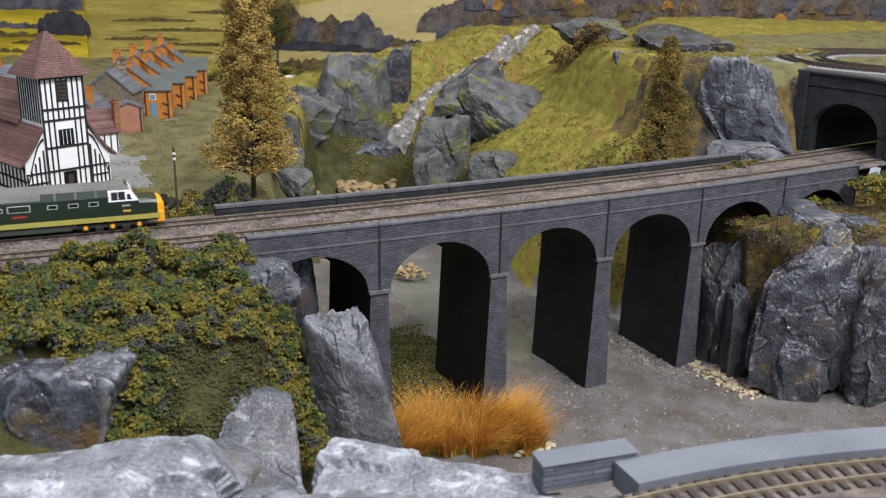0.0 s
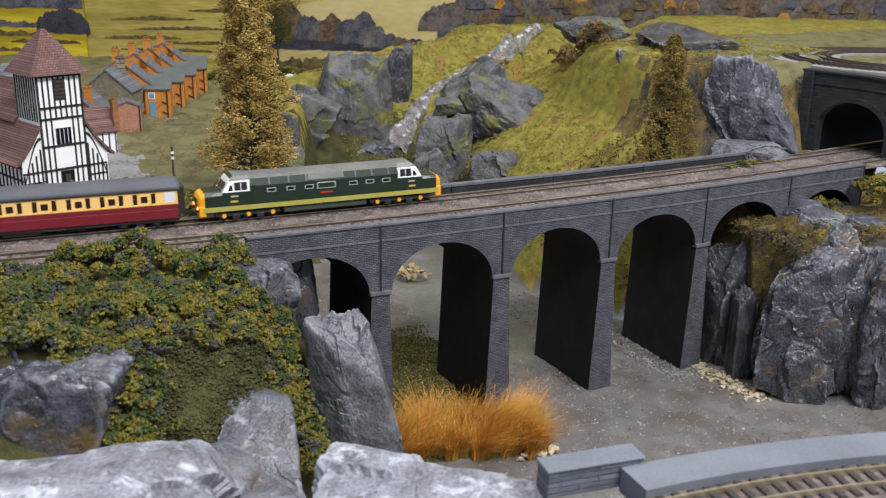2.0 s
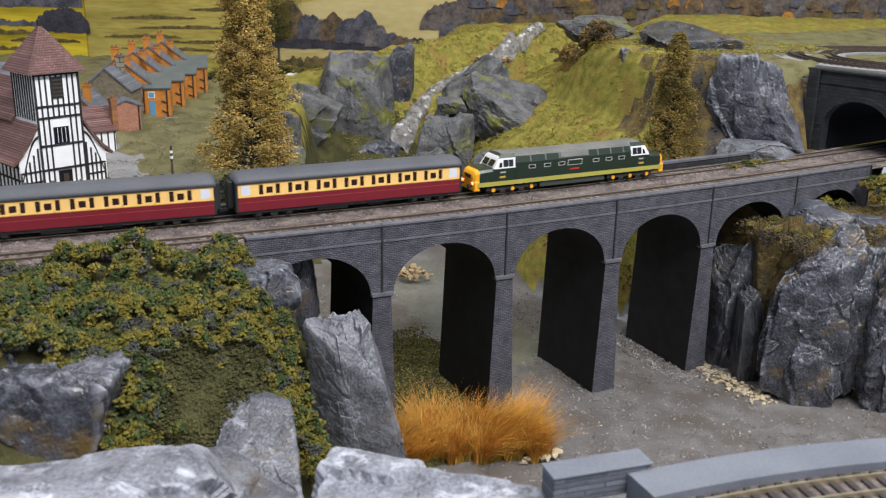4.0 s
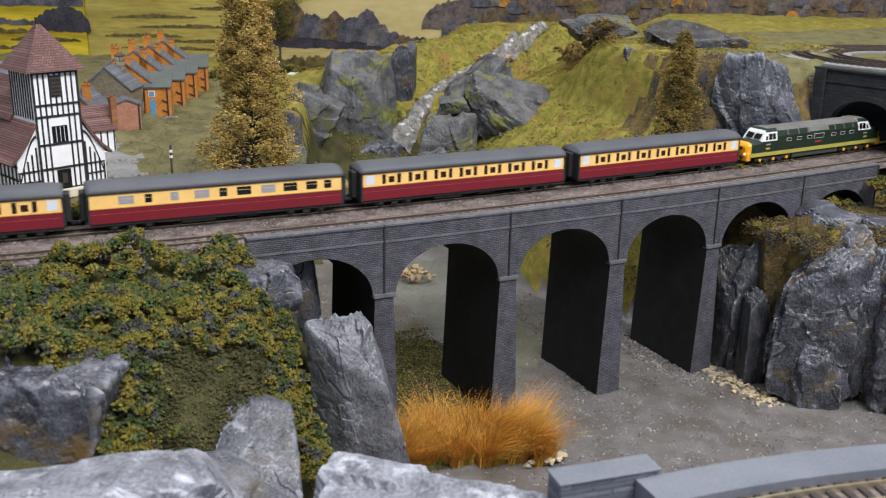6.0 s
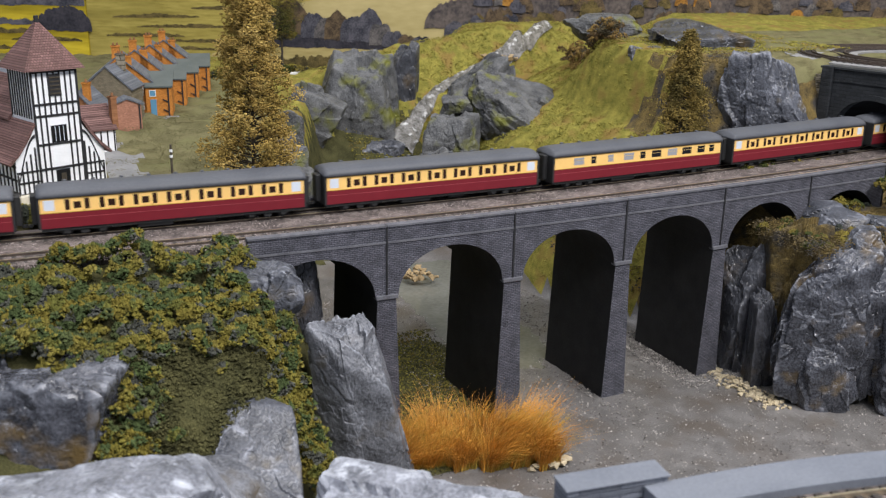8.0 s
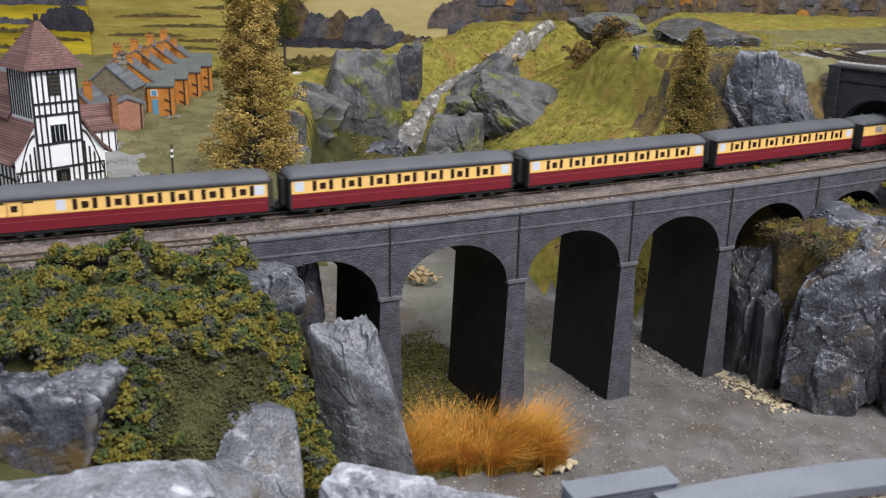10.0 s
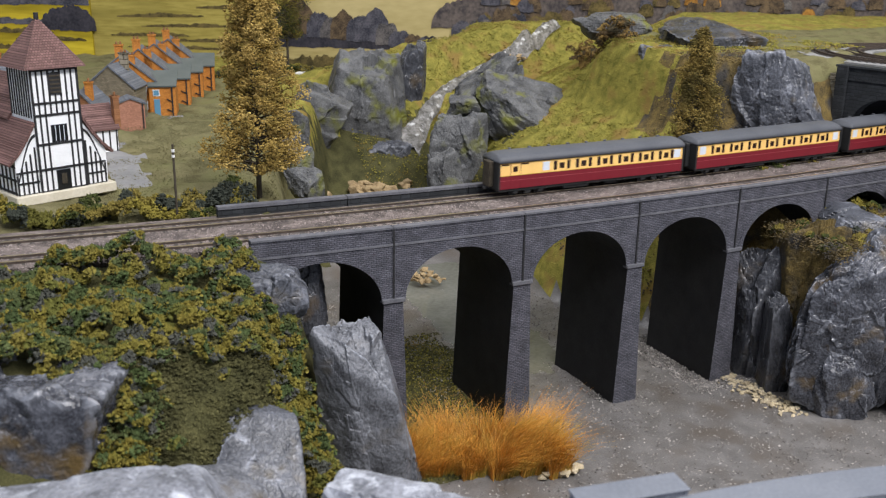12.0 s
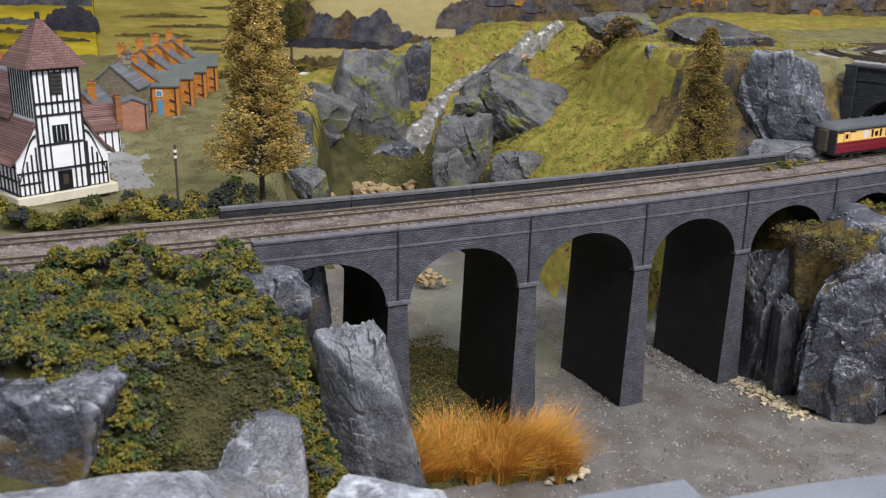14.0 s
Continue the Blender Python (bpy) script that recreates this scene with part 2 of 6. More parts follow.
M = {
    "viaduct": brick_mat("viaduct_stone", (0.062, 0.062, 0.075), (0.150, 0.150, 0.176), (0.38, 0.38, 0.40), 0.27, 0.10, 0.024, bump=1.0),
    # near-black, for arch undersides and inner pier faces
    "soffit": mat("viaduct_near_black", (0.012, 0.012, 0.013), (0.026, 0.026, 0.027), 1.0, 0.7, 0.3, 10, spec=0.25),
    # darkness inside the tunnel mouth, put into the lining's colour
    "tunnel": mat("tunnel_painted_dark", (0.003, 0.003, 0.003), (0.006, 0.006, 0.006), 1.0, 0.9, 0.2, 10, spec=0.1),
    "coping": mat("coping_stone", (0.07, 0.071, 0.08), (0.15, 0.15, 0.165), 1.5, 0.75, 0.4, 14),
    "ballast": mat("ballast", (0.042, 0.034, 0.030), (0.23, 0.190, 0.172), 1.2, 0.95, 1.0, 16, contrast=1.3, bump_dist=0.1, c3=(0.070, 0.058, 0.053), c3_scale=0.5, c3_at=0.56),
    "ballast_grain": mat("ballast_grain", (0.08, 0.065, 0.058), (0.40, 0.335, 0.31), 1.5, 0.9, 0.2, 12, island=0.7),
    "rail": mat("rail_brass", (0.58, 0.50, 0.36), (0.78, 0.70, 0.54), 3.0, 0.3, 0.05, 20, metal=0.9),
    "rail_side": mat("rail_rust", (0.040, 0.030, 0.024), (0.075, 0.056, 0.044), 3.0, 0.8, 0.1, 20),
    "sleeper": mat("sleeper_plastic", (0.024, 0.021, 0.019), (0.070, 0.060, 0.055), 3.0, 0.9, 0.4, 20),
    "riverbed": mat("riverbed", (0.100, 0.094, 0.088), (0.182, 0.172, 0.164), 0.7, 0.33, 1.0, 13, spec=0.5, contrast=1.35, bump_dist=0.05, c3=(0.105, 0.090, 0.076), c3_scale=0.22, c3_at=0.56),
    "grass": mat("hill_grass", (0.120, 0.116, 0.024), (0.310, 0.268, 0.060), 1.2, 0.95, 1.0, 14, c3=(0.22, 0.15, 0.045), c3_scale=0.5, c3_at=0.58, spec=0.1, bump_dist=0.12, contrast=1.3),
    "dry_grass": mat("dry_grass", (0.082, 0.075, 0.034), (0.205, 0.185, 0.095), 0.6, 0.95, 0.9, 14, c3=(0.15, 0.145, 0.065), c3_scale=0.3, c3_at=0.55, spec=0.1, bump_dist=0.1, contrast=1.3),
    "earth": mat("dark_earth", (0.035, 0.032, 0.018), (0.10, 0.085, 0.035), 0.8, 0.95, 0.9, 10, spec=0.1),
    "scatter": mat("ochre_scatter", (0.035, 0.028, 0.016), (0.22, 0.155, 0.05), 1.6, 0.95, 1.0, 13, c3=(0.05, 0.046, 0.042), c3_scale=0.5, c3_at=0.55, bump_dist=0.12),
    "rock": rock_mat("grey_rock", (0.026, 0.028, 0.034), (0.10, 0.105, 0.122), (0.40, 0.42, 0.48), (0.10, 0.075, 0.035), 0.66, 0.58, 0.36),
    "rock_pale": rock_mat("pale_rock", (0.055, 0.057, 0.064), (0.18, 0.186, 0.205), (0.46, 0.485, 0.54), (0.10, 0.085, 0.065), 0.64, 0.60, 0.45),
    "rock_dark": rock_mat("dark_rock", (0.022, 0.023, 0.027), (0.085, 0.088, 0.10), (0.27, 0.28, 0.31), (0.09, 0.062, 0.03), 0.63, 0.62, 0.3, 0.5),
    "rock_hill": rock_mat("hill_rock", (0.035, 0.036, 0.038), (0.135, 0.136, 0.136), (0.23, 0.23, 0.225), (0.14, 0.145, 0.02), 0.61, 0.63, 0.6, 0.5),
    "bush": foliage_mat("bush_foam", [(0.138, 0.120, 0.025), (0.057, 0.078, 0.028), (0.138, 0.113, 0.023), (0.049, 0.067, 0.025), (0.161, 0.136, 0.032), (0.067, 0.069, 0.057), (0.103, 0.103, 0.025), (0.064, 0.078, 0.030), (0.129, 0.110, 0.023)], 2.1),
    "scrub": foliage_mat("brown_scrub", [(0.15, 0.095, 0.035), (0.09, 0.06, 0.03), (0.19, 0.125, 0.04), (0.06, 0.05, 0.03)], 1.2),
    "hedge": foliage_mat("hedge_foam", [(0.09, 0.085, 0.02), (0.05, 0.06, 0.018), (0.15, 0.12, 0.03), (0.04, 0.045, 0.035), (0.18, 0.15, 0.03)], 0.8),
    "tree": foliage_mat("tree_foam", [(0.34, 0.235, 0.070), (0.27, 0.185, 0.050), (0.40, 0.285, 0.090), (0.23, 0.165, 0.045), (0.31, 0.215, 0.060)], 1.2),
    "conifer": foliage_mat("conifer_foam", [(0.20, 0.145, 0.042), (0.15, 0.112, 0.034), (0.25, 0.18, 0.052), (0.12, 0.095, 0.03)], 1.2),
    "bark": mat("bark", (0.03, 0.025, 0.018), (0.08, 0.065, 0.045), 2.0, 0.9, 0.6, 10),
    "straw": mat("straw_fibre", (0.42, 0.155, 0.016), (0.76, 0.40, 0.075), 0.7, 0.5, 0.0, 6, c3=(0.36, 0.27, 0.05), c3_scale=0.5, c3_at=0.55, island=0.4),
    "pebble": mat("pebble", (0.30, 0.24, 0.14), (0.55, 0.47, 0.33), 1.0, 0.7, 0.3, 12, island=0.3),
    "boulder": mat("tan_boulder", (0.20, 0.14, 0.07), (0.42, 0.31, 0.17), 0.9, 0.8, 0.4, 9, island=0.2),
    # moss on the banks, and the painted shade of the ravine rock
    "moss": mat("moss_scatter_and_shade", (0.030, 0.031, 0.014), (0.105, 0.098, 0.040), 1.0, 0.95, 1.0, 14, spec=0.1, bump_dist=0.12, island=0.3),
    "gravel": mat("gravel_grain", (0.08, 0.072, 0.066), (0.36, 0.335, 0.31), 1.5, 0.8, 0.2, 14, island=0.6),
    "water": mat("water_resin", (0.085, 0.080, 0.068), (0.25, 0.24, 0.225), 1.2, 0.2, 0.6, 4, spec=0.5, contrast=1.6, bump_dist=0.2, c3=(0.62, 0.62, 0.61), c3_scale=1.3, c3_at=0.63),
    "river_water": mat("river_resin", (0.115, 0.115, 0.095), (0.185, 0.185, 0.16), 0.25, 0.10, 0.06, 3, spec=0.5),
    "white": mat("white_render", (0.74, 0.75, 0.76), (0.86, 0.87, 0.88), 1.0, 0.7, 0.1, 15),
    "timber": mat("black_timber", (0.012, 0.012, 0.013), (0.03, 0.03, 0.032), 2.0, 0.7, 0.2, 15),
    "tile": brick_mat("brown_tile", (0.13, 0.07, 0.062), (0.22, 0.125, 0.11), (0.45, 0.4, 0.4), 0.16, 0.13, 0.02, 0.75, 0.8),
    "slate": brick_mat("grey_slate", (0.10, 0.11, 0.125), (0.17, 0.18, 0.20), (0.55, 0.55, 0.6), 0.2, 0.16, 0.015, 0.6, 0.4),
    "brick": brick_mat("orange_brick", (0.42, 0.155, 0.028), (0.56, 0.235, 0.05), (0.85, 0.8, 0.75), 0.14, 0.06, 0.01, 0.85, 0.3),
    "red_brick": brick_mat("pink_brick", (0.33, 0.155, 0.10), (0.43, 0.21, 0.14), (0.9, 0.9, 0.9), 0.14, 0.06, 0.01, 0.85, 0.3),
    "brown_brick": brick_mat("brown_brick", (0.22, 0.10, 0.045), (0.32, 0.15, 0.07), (0.85, 0.8, 0.75), 0.14, 0.06, 0.01, 0.85, 0.3),
    "stone_wall": brick_mat("buff_stone", (0.19, 0.165, 0.12), (0.30, 0.265, 0.20), (0.35, 0.33, 0.3), 0.75, 0.42, 0.05, 0.85, 0.9),
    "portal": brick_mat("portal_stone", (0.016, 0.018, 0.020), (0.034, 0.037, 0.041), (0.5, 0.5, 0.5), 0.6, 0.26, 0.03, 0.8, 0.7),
    "rubble": brick_mat("rubble_stone", (0.16, 0.135, 0.09), (0.24, 0.205, 0.145), (0.7, 0.68, 0.62), 0.2, 0.11, 0.02, 0.9, 0.5),
    "wing_slate": mat("wing_slate", (0.075, 0.09, 0.085), (0.115, 0.13, 0.125), 1.0, 0.6, 0.2, 12),
    "plinth": mat("cream_plinth", (0.52, 0.47, 0.36), (0.66, 0.61, 0.50), 1.0, 0.8, 0.2, 10),
    "asphalt": mat("grey_path", (0.17, 0.17, 0.17), (0.29, 0.285, 0.28), 0.8, 0.9, 0.4, 14),
    "blue": plain("blue_paint", (0.10, 0.25, 0.38)),
    "glass": plain("dark_glass", (0.012, 0.013, 0.015), 0.15, 0, 0.5),
    "grey_wall": mat("grey_wall_paint", (0.118, 0.13, 0.155), (0.175, 0.188, 0.215), 0.4, 0.6, 0.1, 8),
    "grey_wall_side": brick_mat("grey_wall_courses", (0.10, 0.11, 0.135), (0.17, 0.185, 0.215), (0.5, 0.5, 0.55), 1.4, 0.2, 0.03, 0.7, 0.8),
    "green": plain("loco_green", (0.016, 0.028, 0.018), 0.32),
    "lime": plain("loco_lime", (0.36, 0.33, 0.07), 0.4),
    "yellow": plain("warning_yellow", (0.80, 0.36, 0.015), 0.4),
    "roof_grey": mat("loco_roof_grey", (0.10, 0.10, 0.09), (0.19, 0.19, 0.175), 0.5, 0.6, 0.1, 10),
    "coach_roof": mat("coach_roof_grey", (0.066, 0.070, 0.080), (0.098, 0.102, 0.112), 0.5, 0.55, 0.05, 10),
    "cream": plain("coach_cream", (0.82, 0.52, 0.17), 0.35),
    "maroon": plain("coach_maroon", (0.165, 0.016, 0.024), 0.28),
    "black": plain("underframe_black", (0.022, 0.022, 0.022), 0.55),
    "frosted": plain("frosted_window", (0.60, 0.64, 0.70), 0.3),
    "silver": plain("silver_frame", (0.45, 0.45, 0.42), 0.4, 0.3),
    "white_paint": plain("white_paint", (0.72, 0.72, 0.70), 0.4),
    "gold": plain("gold_line", (0.50, 0.30, 0.05), 0.4),
    "coach_glass": plain("coach_window_glass", (0.030, 0.014, 0.010), 0.2, 0, 0.5),
    "rock_edge": rock_mat("layout_edge_rock", (0.09, 0.095, 0.11), (0.26, 0.27, 0.305), (0.66, 0.69, 0.75), (0.16, 0.16, 0.17), 0.70, 0.53, 0.45),
    "rock_gloss": rock_mat("glossy_cliff_rock", (0.022, 0.023, 0.028), (0.092, 0.096, 0.112), (0.42, 0.44, 0.49), (0.12, 0.08, 0.03), 0.62, 0.58, 0.26),
    "cow": plain("cow_paint", (0.55, 0.54, 0.50), 0.6),
    "blind": plain("window_blind", (0.30, 0.30, 0.31), 0.4),
    "pink_line": plain("maroon_highlight", (0.34, 0.07, 0.08), 0.35),
    "red": plain("red_paint", (0.45, 0.03, 0.02), 0.4),
}


def glow(name, colour, strength):
    m = bpy.data.materials.new(name)
    m.use_nodes = True
    b = m.node_tree.nodes["Principled BSDF"]
    b.inputs["Emission Color"].default_value, b.inputs["Emission Strength"].default_value = (*colour, 1), strength
    return m


M["tail_lamp"] = glow("tail_lamp_red", (1.0, 0.12, 0.02), 6.0)


# ---- mesh helpers (cm) ----
def P(x, y, z, rx=0, ry=0, rz=0):
    return pose(x * CM, y * CM, z * CM, rx, ry, rz)


def sstep(a, b, v):
    t = np.clip((np.asarray(v, float) - a) / (b - a), 0, 1)
    return t * t * (3 - 2 * t)


def empty(name, m, label, category, group="", kind=""):
    ob = new(name)
    ob.empty_display_size = 0.005
    ob.matrix_basis = m
    return tagged(ob, label, category, group, kind)


def mesh_of(name, bm, mats):
    for v in bm.verts:
        v.co *= CM
    me = bpy.data.meshes.new(name)
    bm.to_mesh(me)
    bm.free()
    for m in mats if isinstance(mats, (list, tuple)) else [mats]:
        me.materials.append(m)
    return me


def part(name, bm, mats, parent=None, label="", smooth=False):
    me = mesh_of(name, bm, mats)
    if smooth:
        me.polygons.foreach_set("use_smooth", [True] * len(me.polygons))
    ob = new(name, me)
    ob.parent = parent
    return tagged(ob, label)


def raw_mesh(name, verts, faces, mats, smooth=False, index=None):
    me = bpy.data.meshes.new(name)
    me.from_pydata([tuple(v) for v in np.asarray(verts) * CM], [], [tuple(int(i) for i in f) for f in faces])
    for m in mats if isinstance(mats, (list, tuple)) else [mats]:
        me.materials.append(m)
    if index is not None:
        me.polygons.foreach_set("material_index", [int(i) for i in index])
    if smooth:
        me.polygons.foreach_set("use_smooth", [True] * len(me.polygons))
    me.update()
    return new(name, me)


def box(bm, x0, x1, y0, y1, z0, z1, mi=0, bevel=0.0, m=None):
    vs = [bm.verts.new((x, y, z)) for z in (z0, z1) for x, y in ((x0, y0), (x1, y0), (x1, y1), (x0, y1))]
    fs = [bm.faces.new([vs[i] for i in f]) for f in ((3, 2, 1, 0), (4, 5, 6, 7), (0, 1, 5, 4), (1, 2, 6, 5), (2, 3, 7, 6), (3, 0, 4, 7))]
    for f in fs:
        f.material_index = mi
    if m is not None:
        for v in vs:
            v.co = m @ v.co
    if bevel:
        es = list({e for f in fs for e in f.edges})
        bmesh.ops.bevel(bm, geom=es, offset=bevel, segments=1, affect="EDGES")
    return vs


def boxed(*args, **kw):
    bm = bmesh.new()
    box(bm, *args, **kw)
    return bm


def prism(bm, outline, y0, y1, mi=0, cap_mi=None, axis="y"):
    """Extrudes an (a, b) outline along y (a, b = x, z) or along x (a, b = y, z)."""
    def put(a, b, d):
        return bm.verts.new((a, d, b) if axis == "y" else (d, a, b))
    lo, hi = [put(a, b, y0) for a, b in outline], [put(a, b, y1) for a, b in outline]
    n = len(outline)
    for i in range(n):
        f = bm.faces.new((lo[i], lo[(i + 1) % n], hi[(i + 1) % n], hi[i]))
        f.material_index = mi
    for ring in (lo[::-1], hi):
        f = bm.faces.new(ring)
        f.material_index = mi if cap_mi is None else cap_mi
    return lo + hi


def cyl(bm, x, y, z0, z1, r0, r1=None, n=10, mi=0):
    r1 = r0 if r1 is None else r1
    lo = [bm.verts.new((x + r0 * math.cos(6.2832 * i / n), y + r0 * math.sin(6.2832 * i / n), z0)) for i in range(n)]
    hi = [bm.verts.new((x + r1 * math.cos(6.2832 * i / n), y + r1 * math.sin(6.2832 * i / n), z1)) for i in range(n)]
    for i in range(n):
        bm.faces.new((lo[i], lo[(i + 1) % n], hi[(i + 1) % n], hi[i])).material_index = mi
    bm.faces.new(lo[::-1]).material_index = mi
    bm.faces.new(hi).material_index = mi
    return lo + hi


def disc_x(bm, x, y0, y1, z, r, n=14, mi=0):
    """A disc or drum whose axis runs along y."""
    lo = [bm.verts.new((x + r * math.cos(6.2832 * i / n), y0, z + r * math.sin(6.2832 * i / n))) for i in range(n)]
    hi = [bm.verts.new((x + r * math.cos(6.2832 * i / n), y1, z + r * math.sin(6.2832 * i / n))) for i in range(n)]
    for i in range(n):
        bm.faces.new((lo[i], hi[i], hi[(i + 1) % n], lo[(i + 1) % n])).material_index = mi
    bm.faces.new(lo).material_index = mi
    bm.faces.new(hi[::-1]).material_index = mi


def limb(bm, a, b, ra, rb, n=6):
    a, b = Vector(a), Vector(b)
    q = (b - a).to_track_quat("Z", "Y")
    rings = []
    for c, r in ((a, ra), (b, rb)):
        rings.append([bm.verts.new(c + q @ Vector((r * math.cos(6.2832 * i / n), r * math.sin(6.2832 * i / n), 0))) for i in range(n)])
    for i in range(n):
        bm.faces.new((rings[0][i], rings[0][(i + 1) % n], rings[1][(i + 1) % n], rings[1][i]))
    bm.faces.new(rings[1])


def ico(subdiv):
    bm = bmesh.new()
    bmesh.ops.create_icosphere(bm, subdivisions=subdiv, radius=1.0)
    v = np.array([x.co[:] for x in bm.verts])
    f = np.array([[x.index for x in p.verts] for p in bm.faces])
    bm.free()
    return v, f


ICO = {s: ico(s) for s in (1, 2, 5, 6, 7)}


LATTICE = np.random.default_rng(1).integers(0, 1 << 16, 4096)
GRADIENT = np.random.default_rng(2).normal(size=(256, 3))
GRADIENT /= np.linalg.norm(GRADIENT, axis=1)[:, None]


def gradient_noise(q):
    """Smooth lattice noise from about -1 to 1."""
    i = np.floor(q).astype(int)
    f = q - i
    w = f * f * f * (f * (f * 6 - 15) + 10)
    total = np.zeros(len(q))
    for c in itertools.product((0, 1), repeat=3):
        k = i + np.array(c)
        h = LATTICE[(LATTICE[(LATTICE[k[:, 0] & 4095] + k[:, 1]) & 4095] + k[:, 2]) & 4095] & 255
        near = np.prod(np.where(np.array(c), w, 1 - w), axis=1)
        total += near * (GRADIENT[h] * (f - np.array(c))).sum(1)
    return total * 1.6


def fractal(p, scale, seed, octaves=4):
    q = np.asarray(p, float) * scale + np.array([seed * 3.7, seed * 1.3, seed * 2.1])
    return sum(gradient_noise(q * 2.0 ** k + 7.3 * k) * 0.5 ** k for k in range(octaves))


def crumbs(centres, sizes, seed, squash=0.8):
    """Verts and faces of many small uneven lumps."""
    rng = np.random.default_rng(seed)
    bv, bf = ICO[1]
    n = len(centres)
    jit = rng.uniform(0.4, 1.45, (n, len(bv), 1))
    v = bv[None] * jit * np.asarray(sizes)[:, None, None] * np.array([1, 1, squash])
    v = v + np.asarray(centres)[:, None, :]
    f = bf[None] + (np.arange(n) * len(bv))[:, None, None]
    return v.reshape(-1, 3), f.reshape(-1, 3)


def cells(v, n, rng, stretch, sharp=1.0):
    """For each vert, the nearest of n random seeds, with the seed's own step and slant."""
    q = rng.normal(size=(n, 3))
    q /= np.linalg.norm(q, axis=1)[:, None]
    a, b = v * stretch, q * stretch
    d = (a * a).sum(1)[:, None] + (b * b).sum(1)[None] - 2 * a @ b.T
    w = np.exp(-(d - d.min(1)[:, None]) * math.sqrt(n) * sharp / 0.016)
    w /= w.sum(1)[:, None]
    step, slant = rng.uniform(-1, 1, n), rng.normal(0, 1, (n, 3))
    own = step[None] + 2.0 * (v @ slant.T - (q * slant).sum(1)[None])
    return (w * own).sum(1)


def rock_verts(seed, size, subdiv=6, cuts=12, rough=1.0, blocks=22, tall=0.7, lean=0.0, taper=0.0, crack=1.0, grain=1.0):
    """A broken rock: a block cut by random planes, split into slanted facets, with cracks, ridges and grain."""
    rng = np.random.default_rng(seed)
    v, f = ICO[subdiv]
    axes = np.concatenate([np.eye(3), -np.eye(3)]) + rng.normal(0, 0.17, (6, 3))
    extra = rng.normal(size=(cuts, 3))
    nrm = np.concatenate([axes, extra])
    nrm /= np.linalg.norm(nrm, axis=1)[:, None]
    dist = np.concatenate([rng.uniform(0.86, 1.0, 6), rng.uniform(0.88, 1.12, cuts)])
    r = (np.clip(v @ nrm.T / dist, 0, None) ** 26).sum(1) ** (-1 / 26)
    st = np.array([1.0, 1.0, tall])
    e = v * np.asarray(size) / np.mean(size)
    w = v + 0.14 * np.stack([fractal(e, 1.8, seed + i, 4) for i in range(3)], 1)
    big, mid = cells(w, blocks, rng, st, 1.3), cells(w, blocks * 6, rng, np.asarray(size) / np.mean(size), 2.0)
    ridge = np.abs(fractal(e, 2.2, seed + 3, 4))
    lines = np.exp(-(fractal(e * np.array([1.2, 1.2, 0.7]), 1.3, seed + 5, 4) / 0.03) ** 2)
    lines += 0.6 * np.exp(-(fractal(e * np.array([0.7, 0.7, 1.5]), 1.7, seed + 9, 4) / 0.035) ** 2)
    r = r * (1 + rough * (0.046 * big + 0.024 * mid - 0.03 * (ridge - 0.2) + 0.03 * fractal(e, 1.2, seed, 3)
                          + 0.008 * grain * fractal(e, 14.0, seed + 1, 3)) - 0.022 * crack * lines)
    p = v * r[:, None]
    p[:, :2] *= (1 - taper * p[:, 2])[:, None]
    p[:, 0] += lean * p[:, 2]
    return p * np.asarray(size), f


OCT_V = np.array([(1, 0, 0), (-1, 0, 0), (0, 1, 0), (0, -1, 0), (0, 0, 1), (0, 0, -1)], float)
OCT_F = np.array([(0, 2, 4), (2, 1, 4), (1, 3, 4), (3, 0, 4), (2, 0, 5), (1, 2, 5), (3, 1, 5), (0, 3, 5)])


def grit(centres, sizes, seed, squash=0.7):
    """Verts and faces of many tiny angular grains."""
    rng = np.random.default_rng(seed)
    n = len(centres)
    v = OCT_V[None] * rng.uniform(0.5, 1.4, (n, 6, 1)) * np.asarray(sizes)[:, None, None] + rng.normal(0, 0.2, (n, 6, 3)) * np.asarray(sizes)[:, None, None]
    v = v * np.array([1, 1, squash]) + np.asarray(centres)[:, None, :]
    f = OCT_F[None] + (np.arange(n) * 6)[:, None, None]
    return v.reshape(-1, 3), f.reshape(-1, 3)


# ---- the line of the railway: a gentle curve ----
def bend(x):
    """Sideways shift of the line at x."""
    x = np.asarray(x, float)
    c = np.clip(x, -8, 50)
    return 0.084 * (c / 7.5 - 3) ** 2 + (x - c) * 0.168 / 7.5 * (c / 7.5 - 3)


RAIL_Z, DECK_Z, TOP_Z, WIDE = 12.22, 12.02, 12.6, 6.9
NEAR, FAR = 2.1, 5.4


# ---- land ----
RIDGE_X, RIDGE_Z = (12, 16, 18.4, 22, 27, 32.4, 36.4, 40.6, 45, 52), (12.0, 12.1, 12.5, 13.6, 14.3, 15.7, 16.4, 17.1, 17.7, 17.6)


